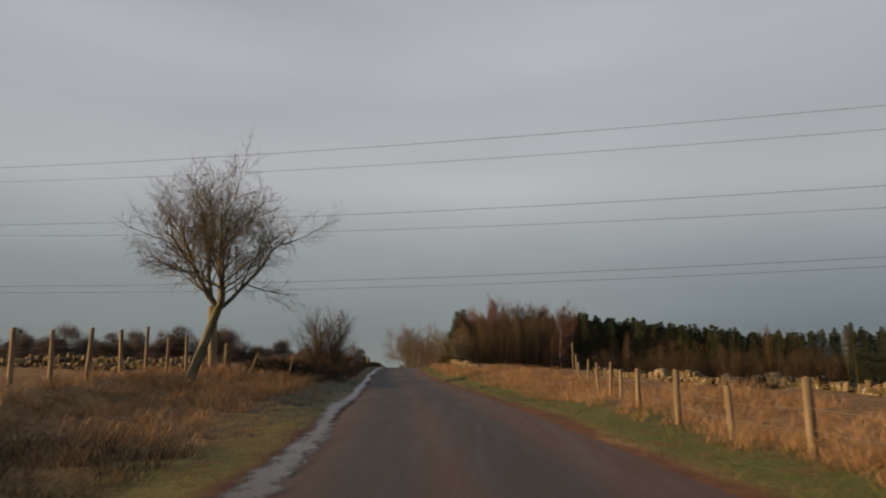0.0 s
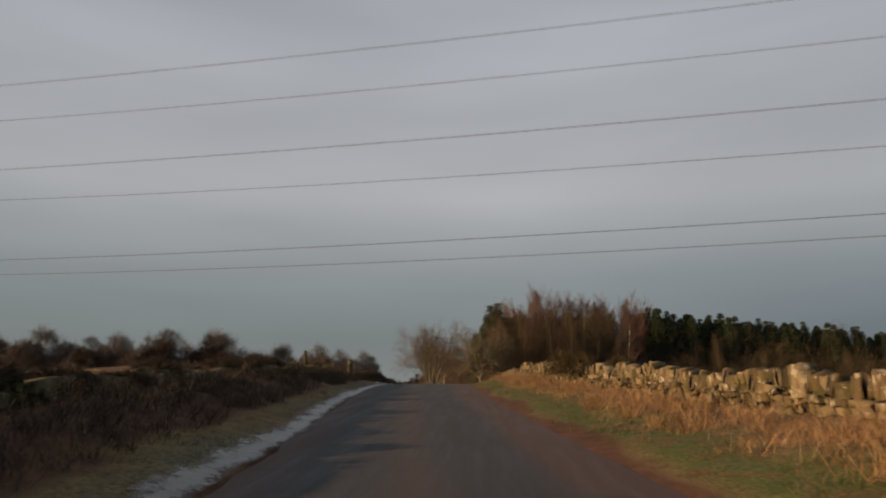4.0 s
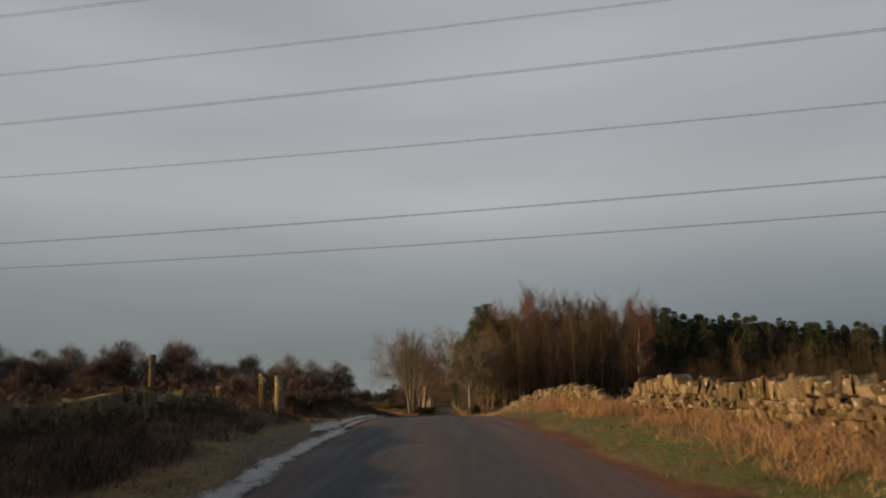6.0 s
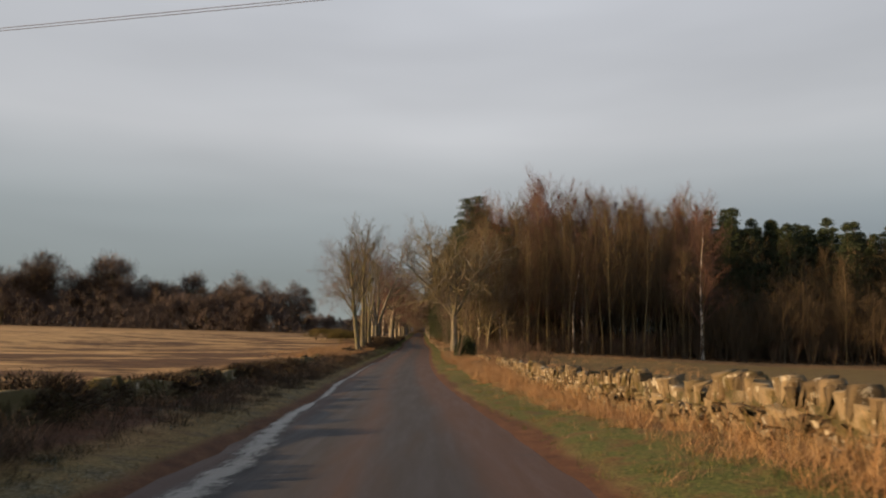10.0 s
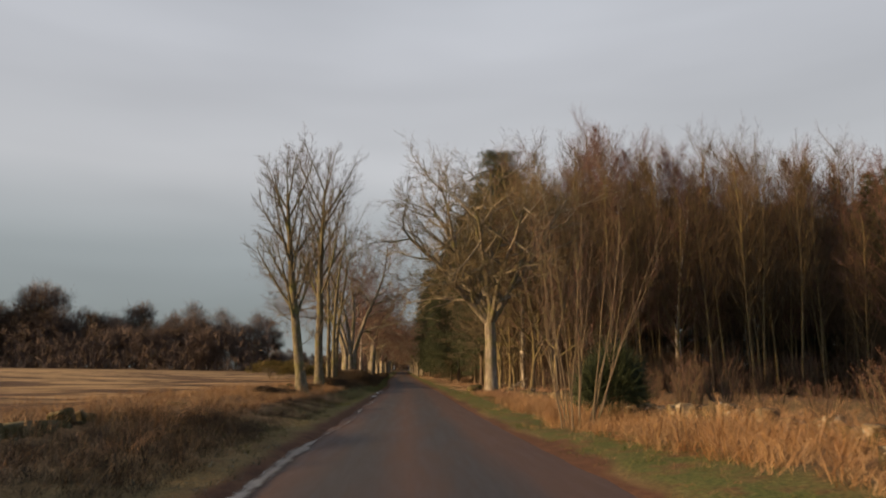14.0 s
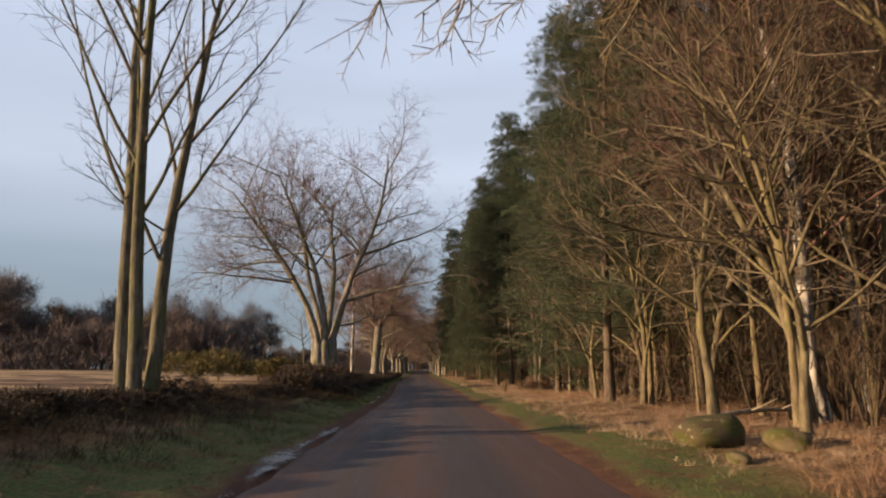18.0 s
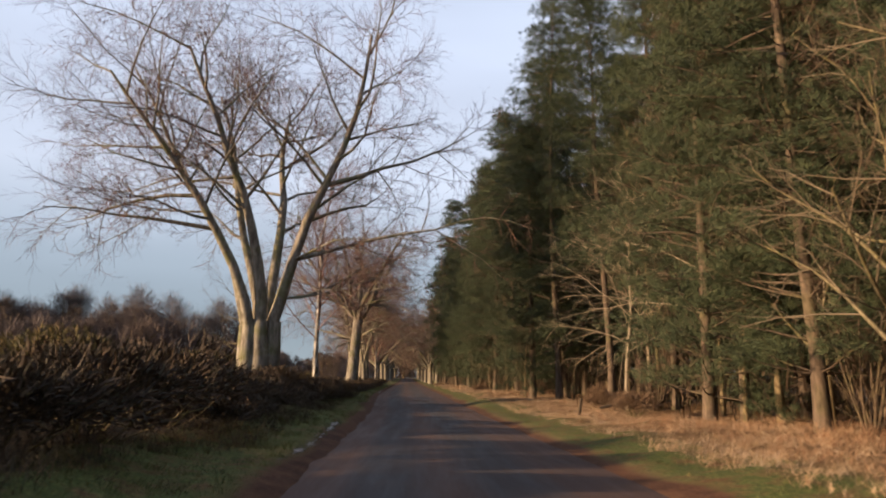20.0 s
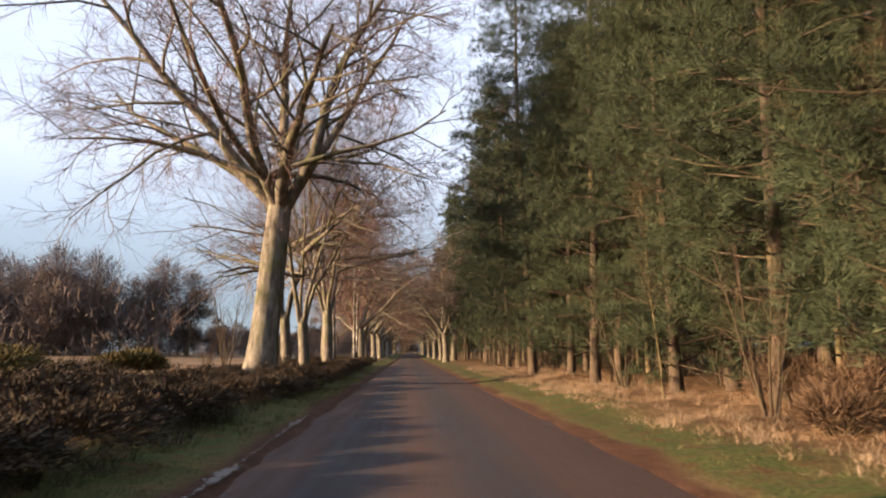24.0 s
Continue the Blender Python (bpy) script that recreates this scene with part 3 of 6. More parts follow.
def make_ice():
    """Frozen water along the left edge, thinning out into flecks."""
    rng = np.random.default_rng(21)
    vs, qs, rims, base = [], [], [], 0
    cols = np.array((-1, -0.55, 0, 0.55, 1.0))
    for y0, y1, w in ((-8, 100, .80), (99.8, 153, .56), (152.8, 190, .48), (97, 113, .95), (190, 216, .34), (216, 237, .85), (250, 263, .6), (294, 305, .46)):
        ys = np.arange(y0, y1, 0.35)
        t = np.clip(np.minimum(ys - y0, y1 - ys) / 2.0, 0.1, 1)
        half = w * t * (1 + 0.22 * wave(ys, ys * 0, 3.1, 3)) * 0.62
        mid = -2.38 - 0.10 * wave(ys, ys * 0, 2.9, 7) - (0.3 if y0 > 210 else 0.45 if y0 == 97 else 0) - (0.25 if 240 < y0 < 280 else 0)
        mid = mid + np.interp(ys, (0, 12, 26, 60, 95, 120, 140, 165, 185, 200, 216, 290, 300), (0.2, 0.12, -0.15, -0.18, 0, 0.05, 0.28, 0.16, 0.2, 0.42, 0.3, 0, 0.2))
        broad = np.exp(-((ys - 139) / 7.0) ** 2)             # a wide frozen puddle
        half, mid = half * (1 + 0.45 * broad), mid + 0.45 * broad
        dd = mid[:, None] + half[:, None] * cols[None]
        yy = np.repeat(ys[:, None], len(cols), 1)
        xx = mid_x(yy) + dd
        zz = np.maximum(road_z(yy) + 0.055 * (1 - (dd / 2.5) ** 2) + 0.012, land_z(xx, yy) + 0.012) + (0.008 if y0 != 97 else 0.014)
        idx = base + np.arange(dd.size).reshape(dd.shape)
        qs.append(np.stack([idx[:-1, :-1], idx[:-1, 1:], idx[1:, 1:], idx[1:, :-1]], -1).reshape(-1, 4))
        vs.append(np.stack([xx, yy, zz], -1).reshape(-1, 3))
        patchy = 0.0 if y0 < 185 else 0.25 + 0.35 * wave(yy, yy * 0, 1.3, 2)
        rims.append((np.abs(cols)[None] + patchy + np.zeros_like(dd)).ravel())
        base += dd.size
    me = mesh_of("gutter_ice", np.concatenate(vs), np.concatenate(qs), M["ice"], True)
    a = me.attributes.new("rim", "FLOAT", "POINT")
    a.data.foreach_set("value", np.concatenate(rims).astype(np.float32))
    tagged(new("gutter_ice", me), "dirty white ice frozen along the edge of the lane", "ice", kind="stuff")


make_ground()
make_road()
make_ice()

# ---------------------------------------------------------------- trees
def tube_mesh(name, branches, mat):
    """One mesh of tapering tubes. branches: (points, radii, sides)."""
    groups = {}
    for p, r, s in branches:
        groups.setdefault((len(p), s), []).append((p, r))
    verts, quads, tris, base = [], [], [], 0
    for (n, s), rows in groups.items():
        p = np.array([a for a, _ in rows])
        r = np.array([b for _, b in rows])
        b = len(rows)
        t = np.gradient(p, axis=1)
        t /= np.linalg.norm(t, axis=2, keepdims=True) + 1e-9
        ref = np.where(np.abs(t[:, :1, 2:3]) > 0.9, np.array([1.0, 0, 0]), np.array([0, 0, 1.0]))
        u = np.cross(t, np.broadcast_to(ref, t.shape))
        u /= np.linalg.norm(u, axis=2, keepdims=True) + 1e-9
        v = np.cross(t, u)
        ang = np.arange(s) * 2 * np.pi / s
        if s == 2:                                           # the finest twigs are narrow ribbons, turned at random
            turn = np.random.default_rng(b).uniform(0, 6.28, (b, 1, 1))
            u, v = u * np.cos(turn) + v * np.sin(turn), v
            ang = np.array([0, np.pi])
        ring = p[:, :, None] + r[:, :, None, None] * (np.cos(ang)[None, None, :, None] * u[:, :, None] + np.sin(ang)[None, None, :, None] * v[:, :, None])
        verts.append(ring.reshape(-1, 3))
        idx = base + np.arange(b * n * s).reshape(b, n, s)
        nx = np.roll(idx, -1, 2)
        if s == 2:
            idx, nx = idx[:, :, :1], nx[:, :, :1]
        quads.append(np.stack([idx[:, :-1], nx[:, :-1], nx[:, 1:], idx[:, 1:]], -1).reshape(-1, 4))
        base += b * n * s
    return mesh_of(name, np.concatenate(verts), [np.concatenate(quads)], mat, True)


def limb(rng, p, d, length, r0, r1, n, gnarl, rise, bend=None):
    """A wandering line from p along d; rise bends it upwards (or down), bend pulls it along a direction."""
    pts, d = [np.array(p, float)], np.array(d, float)
    step = length / (n - 1)
    for _ in range(n - 1):
        d = d + rng.normal(0, gnarl, 3) + (0, 0, rise)
        if bend is not None:
            d = d + np.array(bend)
        d /= np.linalg.norm(d)
        pts.append(pts[-1] + d * step)
    return np.array(pts), np.linspace(r0, r1, n)


def off_axis(rng, d, spread, turn):
    """A direction that leaves d by about spread radians, at angle turn round it."""
    d = d / np.linalg.norm(d)
    u = np.cross(d, (0, 0, 1.0) if abs(d[2]) < 0.9 else (1.0, 0, 0))
    u /= np.linalg.norm(u)
    v = np.cross(d, u)
    a = spread * rng.uniform(0.75, 1.25)
    return np.cos(a) * d + np.sin(a) * (np.cos(turn) * u + np.sin(turn) * v)


def grow(rng, wood, twigs, p, d, length, r, level, st, bend=None):
    """Branches of a branch, down to the twigs."""
    last = st["levels"]
    n = (9, 6, 4, 3, 3, 3)[level] if level < last else 2
    sides = (10, 5, 3, 3, 3, 3)[level] if level < last else 2
    end = r * st.get("taper", 0.35) if level < last else r * 0.4
    pts, rad = limb(rng, p, d, length, r, end, n, st["gnarl"] * (0.6 + 0.25 * level), st["rise"][level], bend)
    (wood if level <= st.get("wood", 1) else twigs).append((pts, rad, sides))
    if level == last:
        return
    k = st["kids"][level]
    turn = rng.uniform(0, 6.28)
    lo = st["clear"][level]
    for i in range(k):
        if level == 0 and "boughs" in st and not st.get("stem_boughs"):
            st["boughs"].append(([], []))
            wood, twigs = st["boughs"][-1]
        f = lo + (1 - lo) * ((i + rng.uniform(0.1, 0.9)) / k)
        at_ = f * (n - 1)
        j = min(int(at_), n - 2)
        q = pts[j] + (pts[j + 1] - pts[j]) * (at_ - j)
        dd = pts[j + 1] - pts[j]
        turn += 2.4 + rng.normal(0, 0.4)
        spread = st["spread"][level]
        size = length * st["size"][level] * (1.15 - st.get("cone", 0.6) * f) * rng.uniform(0.75, 1.2)
        rr = min(rad[j] * 0.75, max(st["thin"], r * st["ratio"] * (1.1 - 0.5 * f)))
        grow(rng, wood, twigs, q, off_axis(rng, dd, spread, turn), size, rr, level + 1, st)


def bare_tree(name, seed, st, bark, twig, split=False):
    """Two meshes: trunk with limbs, and the crown of twigs. split: trunk, fine twigs and a list of boughs, each with its own twigs."""
    rng = np.random.default_rng(seed)
    wood, twigs = [], []
    if split:
        st = {**st, "boughs": [], "stem_boughs": st.get("stems", 1) > 1}
    lead = np.zeros(3)
    if st.get("bole"):
        h, r = st["bole"]
        pts, rad = limb(rng, (0, 0, -0.2), (st.get("slant", 0.02), 0, 1), h + 0.2, r * 1.2, r * 0.98, 9, 0.02, 0)
        rad[:2] *= (1.35, 1.1)
        top = pts[-1]                                        # the bole closes inside the fork
        lead = np.array((top[0], top[1], 0.0))
        pts = np.concatenate([pts, [top + (0.01, 0, r * 0.4), top + (0.02, 0.01, r * 0.6)]])
        wood.append((pts, np.concatenate([rad, [r * 0.6, r * 0.1]]), 14))
    for s in range(st.get("stems", 1)):
        many = st.get("stems", 1) > 1
        a = s * 6.28 / st.get("stems", 1) + rng.uniform(-0.4, 0.4)
        lean = st.get("lean", 0.0) * (rng.uniform(*st.get("vary", (0.6, 1.3))) if many else 1)
        if st.get("bole") and s == 0:
            lean = 0.1                                       # a leader that carries the bole on
        d = np.array((math.cos(a) * lean, math.sin(a) * lean, 1.0)) if many else np.array((lean, 0, 1.0))
        if "ways" in st:
            d = np.array((*st["ways"][s], 1.0))
            a = math.atan2(d[1], d[0])
        r = st["radius"] * (rng.uniform(0.6, 1.0) if many else 1)
        o = lead + np.array((math.cos(a), math.sin(a), 0)) * (st.get("base", 0.0) if many else 0) + (0, 0, st.get("stem_z", -0.15))
        if st.get("flute"):                                  # stems that run down into one fluted bole
            foot = np.array((o[0] * 1.15, o[1] * 1.15, -0.25))
            fp = np.linspace(foot, o + d * 0.9, 8) + rng.normal(0, 0.03, (8, 3))
            wood.append((fp, np.linspace(r * 1.75, r * 1.05, 8) * np.array((1.3, 1.1, 1, 1, 1, 1, 1, 1)), 11))
        own = (wood, twigs)
        if split and many:
            st["boughs"].append(([], []))
            own = st["boughs"][-1]
        bend = st["bends"][s] if "bends" in st else None
        grow(rng, *own, o, d, st["height"] * (rng.uniform(*st.get("stem_vary", (0.75, 1.0))) if many else 1), r, 0, st, bend)
    n, z0, z1, wide, ln = st.get("fluff", (0, 0, 1, 1, 1))
    if n:                                                    # the finest twigs, as a haze through the crown
        h = rng.uniform(0, 1, n)
        a = rng.uniform(0, 6.283, n)
        out = wide * np.sqrt(rng.uniform(0, 1, n)) * (np.sin(np.pi * np.clip(h * 0.9 + 0.12, 0, 1)) ** 0.7)
        p = np.stack([np.cos(a) * out, np.sin(a) * out, z0 + (z1 - z0) * h], -1)
        q = p + (np.stack([np.cos(a) * 0.5, np.sin(a) * 0.5, np.full(n, 0.8)], -1) + rng.normal(0, 0.35, (n, 3))) * ln * rng.uniform(0.5, 1.2, (n, 1))
        twigs.extend((np.stack([p[i], q[i]]), np.array((0.013, 0.006)), 2) for i in range(n))
    if not st.get("bole"):
        for k in range(min(1, len(wood))):
            wood[k][1][0] *= 1.35
    if split and st.get("limbs"):
        all_wood = wood + [b for w, _ in st["boughs"] for b in w]
    else:
        all_wood = wood
    stems = np.concatenate([p for p, _, s in all_wood if s == 10]) if st.get("limbs") else None
    for p, d, ln, r in st.get("limbs", ()):                  # limbs of its own, from the nearest stem
        p = stems[np.argmin(np.linalg.norm(stems - np.array(p), axis=1))]
        own = (wood, twigs)
        if split:
            st["boughs"].append(([], []))
            own = st["boughs"][-1]
        grow(rng, *own, np.array(p), np.array(d), ln, r, 1, st)
    if split:
        if not wood:                                         # several stems and no bole: the first is the trunk
            wood, twigs = st["boughs"].pop(0)
        boughs = [(tube_mesh("bough", w, bark), tube_mesh("spray", t, twig) if t else None) for w, t in st["boughs"] if w]
        return tube_mesh(name + "_trunk", wood, bark), tube_mesh("spray", twigs, twig) if twigs else None, boughs
    return tube_mesh(name + "_trunk", wood, bark), tube_mesh(name + "_crown", twigs, twig)


ASH = dict(limbs=(((0, 0, 3.0), (1, 0.3, 0.5), 1.8, 0.03), ((0, 0, 4.2), (-1, 0.4, 0.4), 2.4, 0.035), ((0, 0, 1.6), (0.4, -1, 0.6), 1.2, 0.022)), height=13, radius=0.36, levels=4, kids=(19, 9, 7, 6), clear=(0.29, 0.2, 0.15, 0.1), spread=(0.58, 0.55, 0.6, 0.6), size=(0.42, 0.42, 0.42, 0.45), rise=(0.02, 0.10, 0.06, 0.04, 0.02),
           gnarl=0.07, ratio=0.34, thin=0.012, cone=0.5, taper=0.25, wood=2)
BEECH = dict(ways=((0.46, -0.04), (0.10, 0.2), (0.06, -0.12), (-0.05, 0.2), (-0.16, -0.06), (-0.10, -0.2)),
             bends=((0.012, 0.0, 0.02), (0.0, 0.03, 0.0), (0.0, -0.02, 0.0), (-0.01, 0.03, 0.0), (-0.05, 0.0, 0.01), (-0.012, -0.05, 0.0)),
             limbs=(((2.2, 0.0, 7.4), (1.0, -0.2, 0.28), 9.5, 0.15), ((3.4, 0.0, 9.6), (1.0, 0.1, 0.25), 8.5, 0.15), ((1.5, -0.3, 6.2), (0.9, -0.65, 0.05), 5.0, 0.08), ((1.3, 0.2, 5.4), (1.0, 0.35, 0.1), 6.5, 0.09), ((1.2, 0.0, 4.8), (1.0, -0.1, 0.0), 5.5, 0.07), ((2.6, 0.1, 8.2), (0.6, 0.8, 0.2), 7.0, 0.12),
                    ((-2.0, 0.0, 8.8), (-1.0, -0.2, 0.12), 8.5, 0.14), ((-2.6, 0.0, 11.0), (-1.0, 0.3, 0.25), 8.0, 0.13), ((-1.2, 0.6, 9.0), (-0.7, 0.8, 0.2), 7.0, 0.12), ((0.4, 1.2, 10.0), (0.2, 1.0, 0.3), 7.0, 0.12)),
             height=17.5, radius=0.40, stems=6, base=0.5, stem_z=2.7, stem_vary=(0.86, 1.0), flute=True, levels=4, kids=(11, 9, 8, 7), clear=(0.40, 0.25, 0.15, 0.1), spread=(0.95, 0.75, 0.7, 0.6), size=(0.42, 0.46, 0.44, 0.42),
             rise=(0.0, 0.02, 0.0, 0.0, 0.0), gnarl=0.15, ratio=0.34, thin=0.015, cone=0.30, taper=0.2, wood=2)
BEECH_B = dict(height=12.0, radius=0.30, stems=8, lean=1.05, vary=(0.45, 1.3), base=0.20, stem_z=7.0, bole=(7.4, 0.50), slant=0.06, levels=4, kids=(10, 8, 7, 7), clear=(0.2, 0.2, 0.12, 0.1), spread=(0.85, 0.7, 0.65, 0.6), size=(0.50, 0.50, 0.46, 0.44),
               rise=(-0.01, -0.02, -0.03, -0.02, 0.0), gnarl=0.15, ratio=0.34, thin=0.013, cone=0.35, taper=0.22, wood=2,
               limbs=(((0, 0, 7.6), (-1.0, 0.1, 0.35), 10.0, 0.19), ((0, 0, 7.4), (1.0, -0.3, 0.22), 9.0, 0.17), ((0, 0, 7.8), (0.3, -1.0, 0.4), 8.0, 0.15), ((0, 0, 7.5), (-0.4, 1.0, 0.35), 8.0, 0.15)))
SYCAMORE = dict(slant=0.0, height=11.0, radius=0.26, stems=9, lean=0.95, vary=(0.35, 1.2), stem_vary=(0.8, 0.97), base=0.12, stem_z=4.5, bole=(4.9, 0.37), levels=4, kids=(11, 8, 7, 6), clear=(0.14, 0.2, 0.12, 0.1), spread=(0.95, 0.65, 0.6, 0.6), size=(0.44, 0.5, 0.45, 0.42),
                rise=(0.02, 0.03, 0.03, 0.05, 0.03), gnarl=0.19, ratio=0.42, thin=0.014, cone=0.35, taper=0.25, wood=2)
WINDY = dict(slant=0.30, stem_vary=(0.86, 0.97), height=3.7, radius=0.10, stems=8, lean=0.85, vary=(0.5, 1.2), base=0.10, stem_z=2.6, bole=(2.8, 0.145), levels=4, kids=(9, 7, 7, 6), clear=(0.12, 0.2, 0.12, 0.1), spread=(0.8, 0.65, 0.65, 0.7), size=(0.56, 0.5, 0.42, 0.42),
             rise=(0.025, 0.06, 0.05, 0.05, 0.03), gnarl=0.18, ratio=0.42, thin=0.008, cone=0.2, taper=0.3, wood=2)
BIRCH = dict(height=14, radius=0.17, levels=4, kids=(34, 10, 8, 7), clear=(0.22, 0.25, 0.15, 0.1), spread=(0.75, 0.6, 0.6, 0.7), size=(0.36, 0.42, 0.45, 0.5), rise=(0.01, 0.02, -0.03, -0.08, -0.1),
             gnarl=0.10, ratio=0.27, thin=0.012, cone=0.6, taper=0.2, wood=0)
POLE = dict(height=17, radius=0.12, levels=3, kids=(24, 8, 7), clear=(0.38, 0.2, 0.1), spread=(0.5, 0.55, 0.6), size=(0.26, 0.45, 0.45), rise=(0.015, 0.05, 0.04, 0.02), gnarl=0.05, ratio=0.3, thin=0.022, cone=0.6, taper=0.25, wood=1)
SCRUB = dict(height=9, radius=0.085, stems=7, lean=0.22, base=0.25, stem_z=-0.1, levels=3, kids=(9, 4, 4), clear=(0.15, 0.2, 0.1), spread=(0.5, 0.5, 0.6), size=(0.34, 0.45, 0.45), rise=(0.015, 0.06, 0.04, 0.02), gnarl=0.07,
             ratio=0.35, thin=0.008, cone=0.5, taper=0.3, wood=1)
THORN = dict(height=5.1, radius=0.06, stems=12, lean=0.27, base=0.3, stem_z=-0.1, levels=3, kids=(15, 9, 7), clear=(0.15, 0.15, 0.1), spread=(0.48, 0.55, 0.6), size=(0.45, 0.45, 0.45), rise=(0.02, 0.05, 0.05, 0.03), gnarl=0.11,
             ratio=0.4, thin=0.006, cone=0.4, taper=0.3, wood=1)
OAKLET = dict(height=8.5, radius=0.12, levels=4, kids=(13, 6, 5, 5), clear=(0.22, 0.2, 0.15, 0.1), spread=(0.95, 0.65, 0.65, 0.6), size=(0.55, 0.48, 0.42, 0.4), rise=(0.0, 0.03, 0.02, 0.03, 0.02), gnarl=0.16, ratio=0.5, thin=0.009, cone=0.35, taper=0.3, wood=1)
SNAG = dict(height=9.5, radius=0.10, levels=3, kids=(24, 8, 6), clear=(0.3, 0.2, 0.1), spread=(1.15, 0.6, 0.6), size=(0.50, 0.48, 0.42), rise=(0.0, -0.05, -0.06, -0.04), gnarl=0.14, ratio=0.36, thin=0.009, cone=0.4, taper=0.3, wood=2)


def tufts(rng, places, dirs, count, length, width, spread):
    """Needle sprays: thin three-cornered blades fanned about each direction."""
    n = len(places)
    d = dirs[:, None] + rng.normal(0, spread, (n, count, 3))
    d /= np.linalg.norm(d, axis=2, keepdims=True)
    side = np.cross(d, rng.normal(0, 1, (n, count, 3)))
    side /= np.linalg.norm(side, axis=2, keepdims=True) + 1e-9
    ln = length * rng.uniform(0.6, 1.2, (n, count, 1))
    p = places[:, None] + rng.normal(0, length * 0.25, (n, count, 3))
    a, b, c = p - side * width, p + side * width, p + d * ln
    v = np.stack([a, b, c], 2).reshape(-1, 3)
    return v, np.arange(len(v)).reshape(-1, 3)


def pine(name, seed, height, radius, clear, reach, whorls, sub, per, blade, width, leaf="needle", bark="bark_pine", droop=0.0, shape="pine", pads=0.42, each=6):
    """Trunk with branch stubs, and a crown of needle sprays."""
    rng = np.random.default_rng(seed)
    wood, spots, ways = [], [], []
    pts, rad = limb(rng, (0, 0, -0.2), (rng.normal(0, 0.02), rng.normal(0, 0.02), 1), height, radius, 0.03, 12, 0.02, 0.01)
    rad[0] *= 1.3
    wood.append((pts, rad, 9))
    for w in range(whorls):
        f = clear + (0.99 - clear) * (w + rng.uniform(0, 0.8)) / whorls
        at_ = f * 11
        j = min(int(at_), 10)
        q = pts[j] + (pts[j + 1] - pts[j]) * (at_ - j)
        u = (f - clear) / (1 - clear)
        wide = reach * ((1 - u) ** 0.6 * (0.55 + 0.45 * min(1, u * 4)) if shape == "pine" else (1 - u) ** 0.75) + (0.25 if shape == "pine" else 0.06)
        turn = rng.uniform(0, 6.28)
        for k in range(rng.integers(3, 6)):
            a = turn + k * 1.4 + rng.normal(0, 0.25)
            d = np.array((math.cos(a), math.sin(a), rng.uniform(-0.1, 0.35) - droop))
            bp, br = limb(rng, q, d, wide * rng.uniform(0.6, 1.15), max(0.014, radius * 0.22 * (1 - f * 0.6)), 0.008, 5, 0.12, 0.05 - droop * 0.2)
            wood.append((bp, br, 3))
            for c in range(max(1, sub // 4)):                # rounded pads of foliage on side shoots
                g = (0.3 + 0.7 * (c + rng.uniform(0.2, 1.0)) / max(1, sub // 4)) * 4
                i = min(int(g), 3)
                s0 = bp[i] + (bp[i + 1] - bp[i]) * min(1.0, g - i)
                dd = off_axis(rng, bp[i + 1] - bp[i], 0.8, rng.uniform(0, 6.28))
                pad = s0 + dd * rng.uniform(0.1, 0.6) * min(1, wide * 0.4) + (0, 0, 0.1)
                size = pads * rng.uniform(0.65, 1.25)
                wood.append((np.stack([s0, pad]), np.array((0.012, 0.006)), 3))
                for _ in range(each):
                    out = rng.normal(0, 1, 3)
                    out /= np.linalg.norm(out)
                    out[2] = abs(out[2]) * 1.1 - 0.35
                    spots.append(pad + out * size * (1, 1, 0.62) * rng.uniform(0.55, 1.0))
                    ways.append(out + dd * 0.25 + (0, 0, 0.3 - droop))
    for _ in range(int(whorls * 0.7)):                       # dead stubs under the crown
        f = rng.uniform(0.03, max(0.06, clear))
        j = min(int(f * 11), 10)
        a = rng.uniform(0, 6.28)
        bp, br = limb(rng, pts[j], (math.cos(a), math.sin(a), rng.uniform(-0.2, 0.3)), rng.uniform(0.4, reach * 0.7), 0.022, 0.006, 4, 0.15, -0.02)
        wood.append((bp, br, 3))
    v, f = tufts(rng, np.array(spots), np.array(ways), per, blade, width, 0.55)
    return tube_mesh(name + "_trunk", wood, M[bark]), mesh_of(name + "_crown", v, f, M[leaf])


def plant(kind, meshes, place, label, category, group="", rz=0.0, s=1.0, tall=1.0, parts=("trunk", "crown")):
    """A tree of its own that stands at place; meshes may be shared."""
    ob = new(kind)
    ob.matrix_basis = Matrix.LocRotScale(place, Euler((0, 0, rz)), (s, s, s * tall))
    tagged(ob, label, category, group)
    for nm, me in zip(parts, meshes):
        if me:
            bit = part(nm, me, ob)
            if nm == "trunk" and category == "shrub" or kind == "bare_sapling":      # many stems, too fine to pick apart
                tagged(bit, kind="stuff")
    for w, t in (meshes[2] if len(meshes) > 2 else ()):
        bough = part("bough", w, ob)
        if t:
            tagged(part("spray", t, bough), kind="stuff")
    return ob


rnd = random.Random(7)
POLES = [bare_tree("pole", 40 + k, {**POLE, "height": 18 + 2.2 * k, "kids": (30, 9, 8), "fluff": (1100, 8.5, 18.0 + 2.2 * k, 1.9, 1.0), "clear": ((0.18, 0.3, 0.36, 0.24)[k], 0.2, 0.1)}, M["bark_pole"], M["twig_pole"]) for k in range(4)]
BUSHY = [bare_tree("bushy", 50 + k, {**POLE, "height": 12.5 + k, "radius": 0.14, "stems": 3, "lean": 0.16, "base": 0.3, "kids": (15, 9, 8), "spread": (0.8, 0.6, 0.6), "size": (0.40, 0.45, 0.45), "thin": 0.018, "clear": (0.15, 0.2, 0.1)}, M["bark_thorn"], M["twig_pole"]) for k in range(2)]
